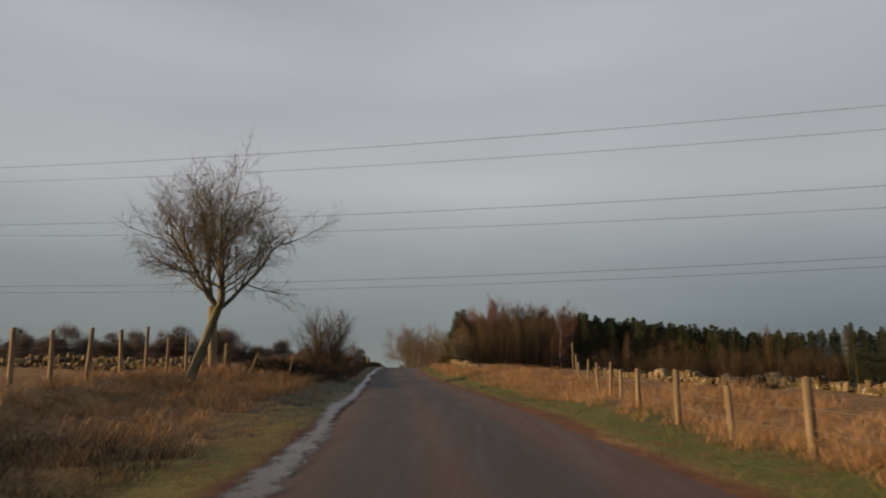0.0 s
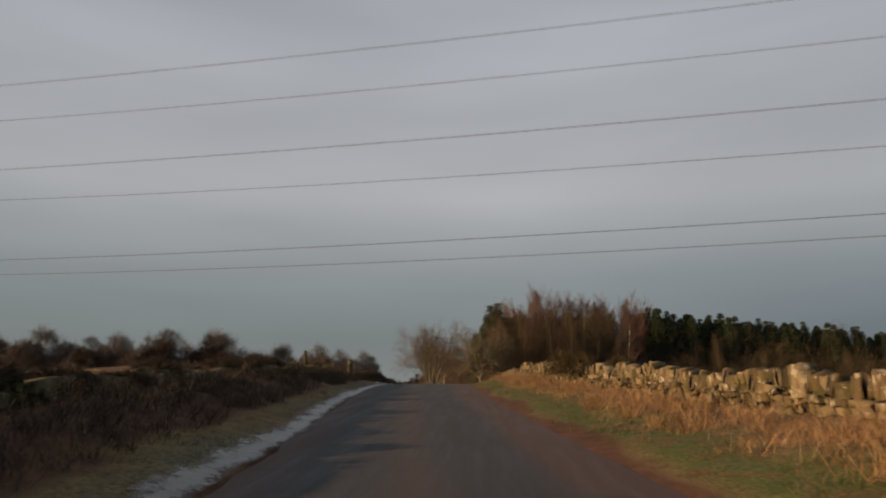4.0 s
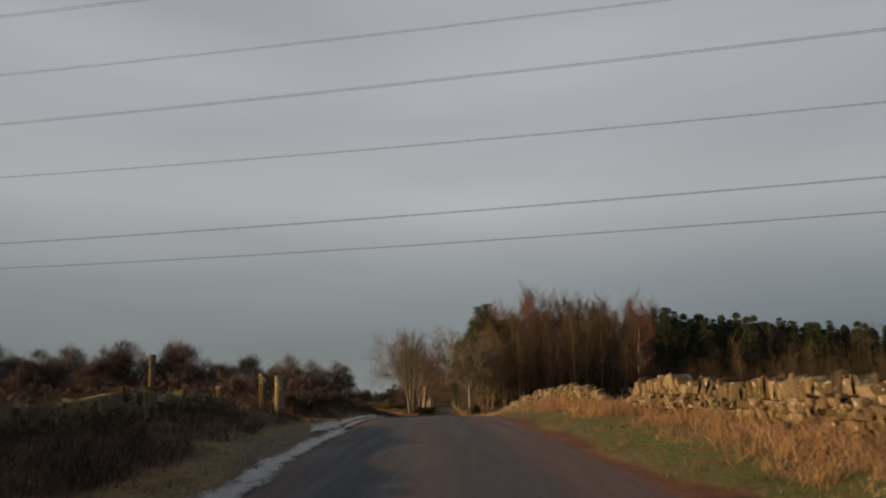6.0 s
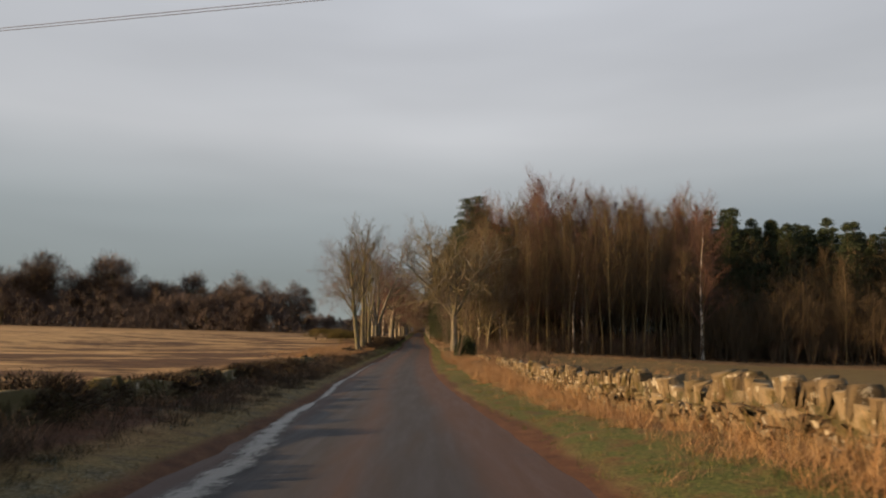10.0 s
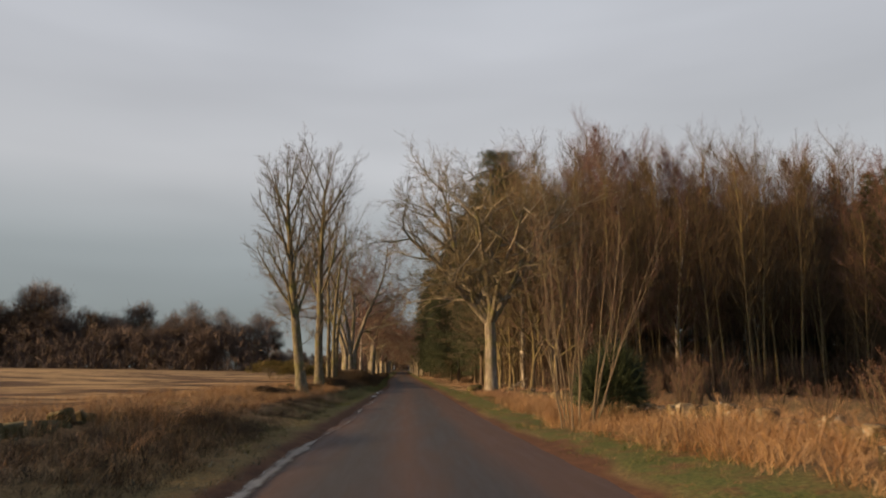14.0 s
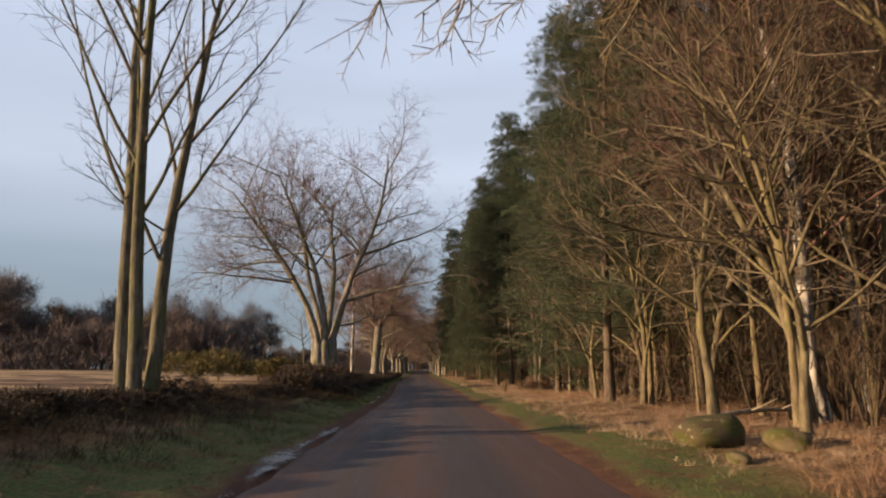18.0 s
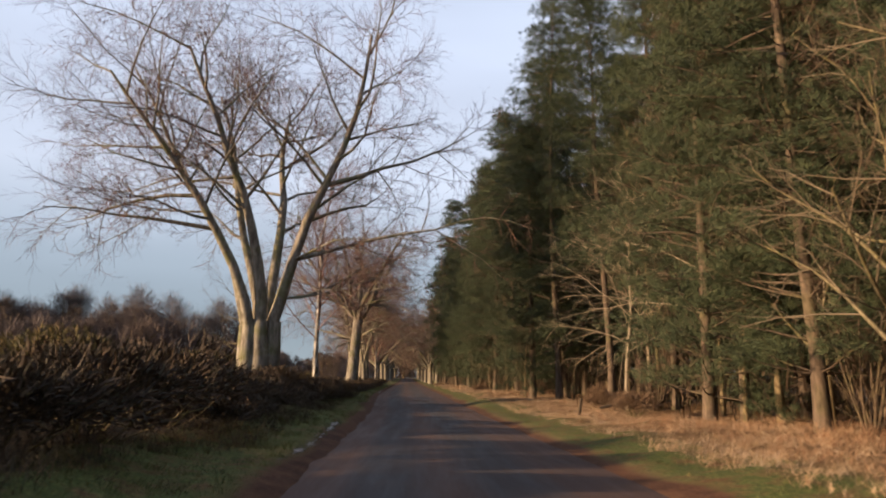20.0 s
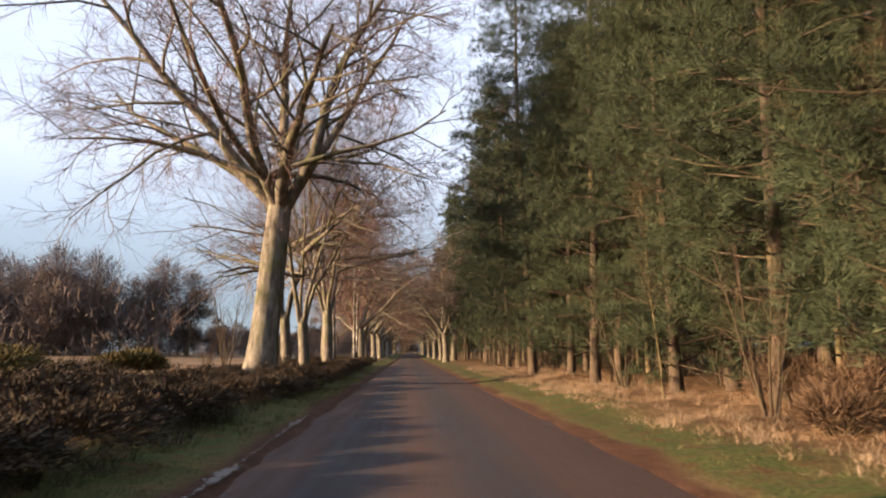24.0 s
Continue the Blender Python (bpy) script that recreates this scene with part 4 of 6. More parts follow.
REDS = [bare_tree("red", 60 + k, {**POLE, "height": 26, "kids": (44, 10, 9), "size": (0.22, 0.45, 0.45), "clear": (0.22, 0.15, 0.1), "thin": 0.024, "fluff": (2600, 7.0, 25.8, 2.1, 1.0)}, M["bark_pole"], M[("twig_larch", "twig_rust")[k]]) for k in range(2)]
BIRCHES = [bare_tree("birch", 70 + k, BIRCH, M["bark_birch"], M["twig_red"]) for k in range(2)]
PINES = [pine("pine", 80 + k, (22, 24, 22, 17)[k], 0.18, (0.30, 0.12, 0.07, 0.06)[k], (3.2, 3.8, 4.2, 3.6)[k], (34, 38, 42, 36)[k], 12, 17, 0.20, 0.0062, pads=0.74, each=24) for k in range(4)]
PINE_FAR = pine("pine_far", 90, 23, 0.18, 0.08, 4.0, 34, 8, 8, 0.36, 0.026, pads=0.75, each=10)
SPRUCES = [pine("spruce", 95 + k, 23, 0.17, 0.06, 4.3, 40, 12, 5, 0.45, 0.04, "spruce", "bark_pine", 0.2, "spruce", 0.45, 4) for k in range(2)]


def round_tree(name, seed, height, wide, mat):
    """A tree far off: trunk, forked limbs and a rounded crown of fine twigs in lobes."""
    rng = np.random.default_rng(seed)
    wood, spots, ways = [], [], []
    pts, rad = limb(rng, (0, 0, -0.3), (0, 0, 1), height * 0.7, 0.3, 0.1, 6, 0.03, 0)
    wood.append((pts, rad, 6))
    for k in range(11):
        a = k * 2.4 + rng.uniform(-0.3, 0.3)
        lobe = np.array((math.cos(a), math.sin(a), 0)) * wide * rng.uniform(0.25, 0.62) + (0, 0, height * rng.uniform(0.15, 0.86))
        size = wide * rng.uniform(0.34, 0.52)
        base = pts[min(4, 1 + k // 3)] if lobe[2] > height * 0.4 else pts[1]
        bp = np.stack([base, (base + lobe) / 2 + (0, 0, 0.4), lobe])
        wood.append((bp, np.array((0.12, 0.08, 0.03)), 4))
        u = rng.normal(0, 1, (115, 3))
        u /= np.linalg.norm(u, axis=1, keepdims=True)
        spots.append(lobe + u * size * rng.uniform(0.25, 1.0, (115, 1)) * (1, 1, 0.8))
        ways.append(u + (0, 0, 0.6))
    v, f = tufts(rng, np.concatenate(spots), np.concatenate(ways), 5, 1.15, 0.026, 0.6)
    return tube_mesh(name + "_trunk", wood, M["bark_pole"]), mesh_of(name + "_crown", v, f, mat)


FARS = [round_tree("far", 100 + k, (12, 14, 10, 13)[k], (5.2, 4.6, 5.0, 3.8)[k], M[("twig_far", "twig_far", "twig_far", "twig_brown")[k]]) for k in range(4)]
FAR_PINE = pine("far_pine", 110, 15, 0.2, 0.12, 3.6, 22, 8, 10, 0.7, 0.07, "spruce")
SCRUBS = [bare_tree("scrub", 120 + k, {**SCRUB, "height": (8, 5)[k]}, M["bark_thorn"], M[("twig_brown", "twig_red")[k]]) for k in range(2)]


def avenue():
    """The trees along the lane, one by one."""
    g = "bare trees along the lane"
    a = bare_tree("ash", 3, ASH, M["bark_grey"], M["twig_grey"], split=True)
    b = bare_tree("ash", 4, {**ASH, "height": 14, "radius": 0.32, "clear": (0.42, 0.2, 0.15, 0.1)}, M["bark_grey"], M["twig_grey"], split=True)
    c = bare_tree("ash", 5, {**ASH, "height": 14, "radius": 0.24, "stems": 3, "lean": 0.045, "base": 0.34, "kids": (9, 6, 5, 4)}, M["bark_grey"], M["twig_grey"], split=True)
    plant("ash_tree", a, spot(-17.3, 210.3), "tall bare ash with mossy grey bark beside the lane", "tree", g, 0.4, 0.84)
    plant("ash_tree", b, spot(-17.9, 221.2), "slim bare ash with upright limbs on the bank", "tree", g, 2.1)
    plant("ash_tree", c, spot(-18.3, 231.9), "bare ash with three close stems on the bank", "tree", g, 1.0)
    be = bare_tree("beech", 11, BEECH, M["bark_beech"], M["twig_red"], split=True)
    plant("beech_tree", be, spot(-21.1, 274.4), "old bare beech with five pale stems from one bole", "tree", g, 0.0, 1.0)
    plant("birch_tree", BIRCHES[0], spot(-20.6, 291.9), "slender bare birch with white bark", "tree", g, 0.3, 1.25)
    bb = bare_tree("beech", 13, BEECH_B, M["bark_beech"], M["twig_red"], split=True)
    bc = bare_tree("beech", 14, {**BEECH_B, "height": 13, "radius": 0.2, "stems": 4, "bole": (3.9, 0.32), "stem_z": 3.6, "lean": 0.4, "kids": (12, 8, 6, 5)}, M["bark_beech"], M["twig_red"], split=True)
    plant("beech_tree", bb, spot(-20.6, 318.0), "broad bare beech with a pale trunk and reddish twigs", "tree", g, 1.2, 1.06)
    plant("beech_tree", bc, spot(-19.5, 322.6), "younger bare beech close to the lane", "tree", g, 2.2, 0.75)
    far = bare_tree("beech", 15, {**BEECH_B, "levels": 3, "kids": (13, 9, 8), "thin": 0.022, "stems": 5, "bole": (4.0, 0.36), "stem_z": 3.8}, M["bark_beech"], M["twig_red"])
    y = 329.0
    while y < 590:
        m = (bc, BIRCHES[0], bc, BIRCHES[1])[rnd.randrange(4)] if y < 360 else far
        plant("birch_tree" if m is BIRCHES[0] or m is BIRCHES[1] else "beech_tree", m, at(-5.2 - rnd.uniform(0, 2.2), y), "bare tree further along the avenue", "tree", g, rnd.uniform(0, 6), rnd.uniform(0.85, 1.25))
        y += rnd.uniform(5.0, 10.0) if y < 360 else rnd.uniform(11, 18)
    for y in range(378, 560, 11):
        plant("beech_tree", far, at(5.2 + rnd.uniform(-0.7, 1.5), y), "bare tree further along the avenue", "tree", g, rnd.uniform(0, 6), rnd.uniform(0.8, 1.1))
    for k in range(26):
        plant("beech_tree", far, at(-32 + k * 2.5, 612 + rnd.uniform(-8, 25)), "bare tree where the avenue bends away", "tree", g, rnd.uniform(0, 6), rnd.uniform(0.9, 1.4))
    sy = bare_tree("sycamore", 21, SYCAMORE, M["bark_beech"], M["twig_olive"], split=True)
    plant("sycamore_tree", sy, spot(-6.1, 222.2), "large bare sycamore with a thick pale bole by the wall", "tree", g, 0.9, 1.0, 1.1)
    wi = bare_tree("windswept", 38, WINDY, M["bark_grey"], M["twig_grey"], split=True)
    plant("windswept_tree", wi, spot(-8.1, 24.9), "small bare windswept tree leaning by the fence", "tree", "", 0.1, 0.95)
    th = bare_tree("thorn", 33, THORN, M["bark_thorn"], M["twig_brown"])
    plant("thorn_bush", th, spot(-8.3, 47.0), "bare thorn bush growing through the mossy wall", "bush", "", 0.7, 0.78)
    sc = bare_tree("hazel", 35, {**SCRUB, "height": 6.6, "lean": 0.30, "vary": (0.1, 1.35), "stems": 17, "radius": 0.024, "base": 0.42, "kids": (9, 5, 4), "size": (0.24, 0.4, 0.4), "clear": (0.3, 0.2, 0.1), "spread": (0.38, 0.5, 0.6), "gnarl": 0.085, "thin": 0.006}, M["bark_hazel"], M["twig_red"])
    plant("hazel_clump", sc, spot(-7.1, 192.2), "clump of tall bare hazel stems on the verge", "shrub", "", 0.5)
    sn = bare_tree("snag", 36, SNAG, M["bark_dead"], M["bark_dead"])
    for d, yy, r in ((8.8, 268.5, 0.3), (9.6, 262.0, 2.0), (11.5, 273.0, 5.0)):
        plant("dead_tree", sn, at(d, yy), "dead pale tree with drooping bleached branches", "tree", "dead trees at the wood's edge", r, rnd.uniform(0.85, 1.05))
    oaks = [bare_tree("oaklet", 37 + k, OAKLET, M["bark_lichen"], M["twig_grey"], split=True) for k in range(2)]
    plant("bare_sapling", oaks[1], at(-11.7, 288.0), "small spreading bare tree behind the bank", "tree", "", 1.1, 0.8)
    for k, (d, yy) in enumerate(((7.4, 229.8), (9.0, 232.5), (8.2, 236), (9.6, 239.5), (8.4, 243), (9.8, 247), (8.6, 251), (9.6, 256), (9.2, 226), (11, 230), (11.6, 236), (10.2, 222))):
        plant("young_oak", oaks[k % 2], at(d, yy), "crooked bare young oak with lichened limbs", "tree", "young oaks at the wood's edge", k * 1.7, rnd.uniform(0.8, 1.3))


avenue()


def wood_edge(x):
    """Where the wood on the right begins."""
    return 229 + 0.16 * (x + 3) if x < 35 else 235 - 0.12 * (x - 35)


def woods():
    """The wood on the right: bare trees in front, larch and birch behind them, spruce at the back and further on."""
    g = "trees of the wood"
    for row in range(9):
        x = -2.0 + rnd.uniform(0, 2)
        while x < 185:
            y = wood_edge(x) + row * 4.4 + rnd.uniform(-1.8, 1.8)
            p = Vector((x, y, float(land_z(x, y))))
            s = rnd.uniform(0.82, 1.06)
            r = rnd.uniform(0, 6.28)
            if x > 120 and row not in (0, 3, 5):
                x += 4
                continue
            fall = 1.0 if x < 30 else max(0.70, 1.0 - (x - 30) * 0.0042)
            if row < 4 and x < 34:
                k = rnd.random()
                if k < 0.05:
                    plant("birch_tree", BIRCHES[rnd.randrange(2)], p, "pale bare birch at the edge of the wood", "tree", g, r, s * 1.2)
                elif row > 1 and k < 0.35:
                    plant("larch_tree", REDS[0], p, "tall bare tree with reddish twigs in the wood", "tree", g, r, s * 0.88)
                else:
                    plant("woodland_tree", POLES[rnd.randrange(4)], p, "thin bare tree of the dense wood", "tree", g, r, s * (0.88 if x < 12 else 1.0))
            elif row < 3 and x < 120:
                if rnd.random() < 0.85:
                    plant("woodland_tree", BUSHY[rnd.randrange(2)], p, "low spreading bare tree before the spruces", "tree", g, r, s * rnd.uniform(0.75, 1.15) * (0.6 + 0.4 * fall))
                else:
                    plant("woodland_tree", POLES[rnd.randrange(4)], p, "thin bare tree of the dense wood", "tree", g, r, s * rnd.uniform(0.62, 0.85))
            # the last rows turn to spruce, dark backing for the wood's shaded interior
            elif x < 36 + row and not (row > 6 and x > 9):
                plant("larch_tree", REDS[1 if 1 < x < 6 else 0], p, "tall bare tree with reddish twigs in the wood", "tree", g, r, s * (1.0 if x < 8 else 1.09))
            else:
                plant("spruce_tree", SPRUCES[rnd.randrange(2)], p, "dark green spruce in the wood", "tree", g, r, (0.5 * s + 0.5) * rnd.uniform(1.13, 1.23) * fall)
            x += (2.5 if row < 4 else 3.4 if x < 36 else 1.9) * rnd.uniform(0.6, 1.4)
    for k in range(46):
        x = -1 + k * 1.9 + rnd.uniform(-1, 1)
        y = wood_edge(x) - rnd.uniform(0, 3)
        plant("woodland_shrub", SCRUBS[rnd.randrange(2)], Vector((x, y, float(land_z(x, y)))), "bare brown shrub at the foot of the wood", "shrub", "shrubs at the wood's edge", rnd.uniform(0, 6), rnd.uniform(0.5, 0.9))
    plant("birch_tree", BIRCHES[1], Vector((30.5, 232.0, float(land_z(30.5, 232.0)))), "tall pale birch standing before the wood", "tree", g, 0.2, 1.45)


woods()


def pines():
    """Scots pines along the lane on the right."""
    g = "pines along the lane"
    known = ((-4.7, 244.0, 1), (-1.7, 249.5, 1), (-2.6, 256.0, 2), (-1.3, 269.2, 0), (-3.6, 271.6, 0), (-1.0, 263.5, 1), (-4.9, 277.5, 1), (-3.4, 283.0, 2), (-5.0, 286.5, 3), (-5.2, 292.0, 2), (-6.4, 297.0, 3), (-4.4, 300.0, 2), (-6.3, 303.0, 2), (-4.6, 308.9, 1), (-6.6, 308.0, 3),
             (-7.4, 314.0, 2), (-7.2, 319.0, 3), (-8.3, 322.5, 2), (-3.2, 296.0, 1), (-5.6, 317.0, 2), (-5.9, 280.5, 3), (-4.0, 259.5, 3))
    for x, y, k in known:
        plant("pine_tree", PINES[k], spot(x, y), "green pine with a brown trunk beside the lane", "tree", g, rnd.uniform(0, 6.28), rnd.uniform(0.95, 1.1))
    for row, d0 in enumerate((8.4, 11.5, 15, 20, 26, 34)):
        y = (327.0, 240.0, 244.0, 252.0, 262.0, 266.0)[row] + rnd.uniform(0, 3)
        while y < (560 if row < 3 else 400):
            far = y > 335 or row > 1
            d = d0 + rnd.uniform(-1.3, 1.6)
            m = SPRUCES[rnd.randrange(2)] if row > 3 else PINE_FAR if far else PINES[rnd.choice((1, 2, 1, 2, 3))]
            plant("pine_tree", m, at(d, y), "green pine with a brown trunk beside the lane", "tree", g, rnd.uniform(0, 6.28), rnd.uniform(0.85, 1.12))
            y += (5.0 if row == 0 else 6.0) * rnd.uniform(0.6, 1.4) * (1.3 if far else 1)
    for k in range(60):
        plant("woodland_shrub", SCRUBS[k % 2], at(rnd.uniform(8.5, 20), 232 + k * 1.9), "bare brown shrub under the pines", "shrub", "shrubs under the pines", rnd.uniform(0, 6), rnd.uniform(0.35, 0.7))
    for k in range(16):                                      # bare young trees that lean out from under them
        plant("bare_sapling", (POLES[k % 4], SCRUBS[0])[k % 2], at(rnd.uniform(6.3, 7.8), 281 + k * 4.2 + rnd.uniform(-1.5, 1.5)), "slim bare tree at the edge of the pines", "tree", "slim trees before the pines", rnd.uniform(0, 6.28), rnd.uniform(0.24, 0.34) if k % 2 == 0 else rnd.uniform(0.4, 0.6))
    for k in range(30):                                      # thin bare trees among them
        plant("woodland_tree", POLES[k % 4], at(rnd.uniform(8.5, 15), 226 + k * 3.5 + rnd.uniform(-1, 1)), "thin bare tree among the pines", "tree", "thin trees among the pines", rnd.uniform(0, 6.28), rnd.uniform(0.45, 0.8))


pines()


def thicket(name, label, mat, seed, n, box, high, per, length, width, lift=0.0, region=None):
    """Dense twigs between the trees. box: d0, d1, y0, y1 from the road's middle, or a region of the wood."""
    rng = np.random.default_rng(seed)
    if region:
        x0, x1, deep0, deep1 = region
        x = rng.uniform(x0, x1, n)
        y = np.array([wood_edge(v) for v in x]) + rng.uniform(deep0, deep1, n)
    else:
        y = rng.uniform(box[2], box[3], n)
        x = mid_x(y) + rng.uniform(box[0], box[1], n)
    z = land_z(x, y) + lift + rng.uniform(0, 1, n) ** 1.4 * high * (1 + 0.3 * wave(x, y, 4.0, seed))
    v, t = tufts(rng, np.stack([x, y, z], -1), np.tile((0.0, 0.0, 0.7), (n, 1)), per, length, width, 0.5)
    v[:, 2] = np.maximum(v[:, 2], np.repeat(land_z(x, y), per * 3) - 0.1)
    tagged(new(name, mesh_of(name, v, t, M[mat])), label, "thicket", kind="stuff")


# undergrowth in the dark bramble colour, which fills in shade between the trunks
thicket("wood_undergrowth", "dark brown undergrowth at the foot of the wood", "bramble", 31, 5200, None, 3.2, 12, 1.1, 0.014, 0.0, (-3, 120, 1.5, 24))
thicket("wood_twigs", "tangled brown twigs of the dense wood", "twig_pole", 32, 5500, None, 15.0, 8, 1.5, 0.015, 2.0, (-3, 120, 3, 22))
# a dark-coloured filling added where the wood's interior is only shade
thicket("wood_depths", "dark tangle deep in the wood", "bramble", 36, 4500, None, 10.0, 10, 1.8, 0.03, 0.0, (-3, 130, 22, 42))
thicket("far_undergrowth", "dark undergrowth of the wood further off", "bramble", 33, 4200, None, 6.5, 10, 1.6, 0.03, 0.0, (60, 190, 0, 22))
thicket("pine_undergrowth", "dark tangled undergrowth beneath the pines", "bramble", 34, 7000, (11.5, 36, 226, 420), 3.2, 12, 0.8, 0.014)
thicket("field_end_scrub", "brown scrub beyond the far end of the field", "twig_far", 37, 2600, (-80, -9, 480, 575), 5.5, 9, 1.9, 0.03)
thicket("avenue_end_thicket", "brown thicket where the avenue bends away", "twig_far", 35, 1300, (-40, 60, 596, 640), 8.0, 12, 2.6, 0.06)


def skyline():
    """The far wood across the field, with a thicket at its foot."""
    g = "far trees across the field"
    rng = np.random.default_rng(9)
    line = lambda f: (-440 + 366 * f, 462 - 22 * f)
    for k in range(170):
        x, y = line((k + rnd.uniform(-0.5, 0.5)) / 170)
        p = spot(x + rnd.uniform(-4, 4), y + rnd.uniform(-8, 30)) - Vector((0, 0, 0.3))
        s = rnd.uniform(1.4, 2.45) * (0.85 + 0.3 * math.sin(k * 0.53) ** 2) * (0.86 if k > 140 else 1.06 if k > 50 else 1.0)
        if rnd.random() < 0.07 and k < 110:
            plant("far_pine", FAR_PINE, p, "dark pine of the far wood", "tree", g, rnd.uniform(0, 6), s * 0.74)
        else:
            plant("far_tree", FARS[rnd.randrange(4)], p, "bare brown tree of the far wood", "tree", g, rnd.uniform(0, 6), s)
    for k in range(40):                                      # lower scrub between the wood and the avenue
        p = spot(-86 + k * 1.7 + rnd.uniform(-3, 3), 486 + k * 2.2 + rnd.uniform(-10, 10))
        plant("far_tree", FARS[rnd.randrange(4)], p, "low bare tree beyond the field", "tree", g, rnd.uniform(0, 6), rnd.uniform(0.6, 1.1))
    f = rng.uniform(0, 1, 5200)
    x, y = line(f)
    x, y = x + rng.normal(0, 6, len(f)), y + rng.uniform(-14, 20, len(f))
    z = land_z(x, y) + rng.uniform(0, 1, len(f)) ** 1.3 * (12 + 4 * np.sin(f * 60))
    v, t = tufts(rng, np.stack([x, y, z], -1), np.tile((0.0, 0.0, 0.8), (len(f), 1)), 10, 3.2, 0.10, 0.5)
    tagged(new("far_thicket", mesh_of("far_thicket", v, t, M["twig_far"])), "brown thicket at the foot of the far wood", "thicket", kind="stuff")


skyline()

# ---------------------------------------------------------------- drystone walls
def stone_shapes(n):
    """Rough blocks about one metre wide, to be scaled: corners cut and faces uneven."""
    out = []
    for k in range(n):
        rng = random.Random(500 + k)
        bm = bmesh.new()
        bmesh.ops.create_cube(bm, size=1.0)
        bmesh.ops.bevel(bm, geom=list(bm.edges), offset=0.055, segments=1, affect="EDGES", profile=0.5)
        for v in bm.verts:
            v.co += Vector([rng.uniform(-0.12, 0.12) for _ in range(3)])
        v = np.array([tuple(v.co) for v in bm.verts])
        bmesh.ops.triangulate(bm, faces=list(bm.faces))
        out.append((v, np.array([[x.index for x in f.verts] for f in bm.faces])))
        bm.free()
    return out


SHAPES = stone_shapes(7)
STONE_MESH = {}


def stone_mesh(k, mat):
    if (k, mat) not in STONE_MESH:
        v, f = SHAPES[k]
        STONE_MESH[k, mat] = mesh_of("stone", v, f, M[mat])
    return STONE_MESH[k, mat]


def drystone_wall(label, route, mat, seed, pick, both=False, moss_top=None):
    """route: (d, y, foot over the road, top over the road) from end to end. pick: the stretch of y whose stones are objects of their own."""
    rng = random.Random(seed)
    face = 1 if route[0][0] < 0 else -1                     # the side that looks at the lane
    r = np.array(route, float)
    px, pz0, pz1 = mid_x(r[:, 1]) + r[:, 0], r[:, 2], r[:, 3]
    seg = np.hypot(np.diff(px), np.diff(r[:, 1]))
    run = np.r_[0, np.cumsum(seg)]
    spot = lambda s: (np.interp(s, run, px), np.interp(s, run, r[:, 1]))
    ob = thing("drystone_wall", Vector((0, 0, 0)), label, "wall", "drystone walls", "")
    # core of rubble
    ss = np.arange(0, run[-1], 0.6)
    rows = []
    for s in ss:
        x, y = spot(s)
        x2, y2 = spot(min(s + 0.3, run[-1]))
        t = Vector((x2 - x, y2 - y, 0)).normalized() if s < run[-1] - 0.31 else t
        n = Vector((t.y, -t.x, 0))
        lo, hi = float(road_z(y)) + np.interp(s, run, pz0) - 0.35, float(road_z(y)) + np.interp(s, run, pz1) - 0.16 + 0.06 * math.sin(s * 1.3)
        for w, z in ((-0.20, lo), (-0.15, hi), (0.15, hi), (0.20, lo)):
            rows.append((x + n.x * w, y + n.y * w, z))
    idx = np.arange(len(rows)).reshape(-1, 4)
    quads = np.concatenate([np.stack([idx[:-1, a], idx[1:, a], idx[1:, a + 1], idx[:-1, a + 1]], -1) for a in range(3)])
    caps = np.array([idx[0], idx[-1][::-1]])
    part("core", mesh_of("core", rows, np.concatenate([quads, caps]), M["stone_moss"]), ob)
    made, loose_v, loose_f, base = 0, [], [], 0

    def lay(x, y, z, t, size, yaw, tilt=0.0):
        nonlocal made, base
        k = rng.randrange(7)
        m = Matrix.LocRotScale((x, y, z), Euler((rng.uniform(-0.2, 0.2) + tilt, rng.uniform(-0.26, 0.26), yaw + rng.uniform(-0.12, 0.12))), size)
        if pick[0] <= y <= pick[1] and made < 300:
            part("stone", stone_mesh(k, mat), ob, m=m)
            made += 1
        else:
            v, f = SHAPES[k]
            mm = np.array(m)
            loose_v.append(v @ mm[:3, :3].T + mm[:3, 3])
            loose_f.append(f + base)
            base += len(v)

    for side in ((-1, 1) if both else (face,)):
        s = 0.0
        course = 0
        z = 0.0
        while z < 2.0:
            hgt = rng.uniform(0.09, 0.16) * (1.25 if course < 2 else 1)
            s = rng.uniform(0, 0.2)
            while s < run[-1]:
                ln = rng.choice((rng.uniform(0.10, 0.2), rng.uniform(0.12, 0.24), rng.uniform(0.2, 0.44)))
                x, y = spot(s + ln / 2)
                lo, hi = np.interp(s, run, pz0), np.interp(s, run, pz1) + 0.07 * math.sin(s * 0.9 + seed) + 0.05 * math.sin(s * 2.7)
                if lo - 0.1 + z + hgt < hi - 0.28 and rng.random() > 0.06:
                    x2, y2 = spot(min(s + ln / 2 + 0.2, run[-1]))
                    x1, y1 = spot(max(s + ln / 2 - 0.2, 0))
                    t = Vector((x2 - x1, y2 - y1, 0)).normalized()
                    n = Vector((t.y, -t.x, 0)) * (side if t.y > 0 else -side)
                    w = 0.14 + rng.uniform(-0.06, 0.06)
                    lay(x + n.x * w, y + n.y * w, float(road_z(y)) + lo - 0.1 + z + hgt / 2 + rng.uniform(-0.03, 0.03), t, (ln * rng.uniform(0.8, 1.05), rng.uniform(0.2, 0.32), hgt * rng.uniform(0.7, 1.4)), math.atan2(t.y, t.x))
                s += ln
            z += hgt * 0.96
            course += 1
    s = 0.0
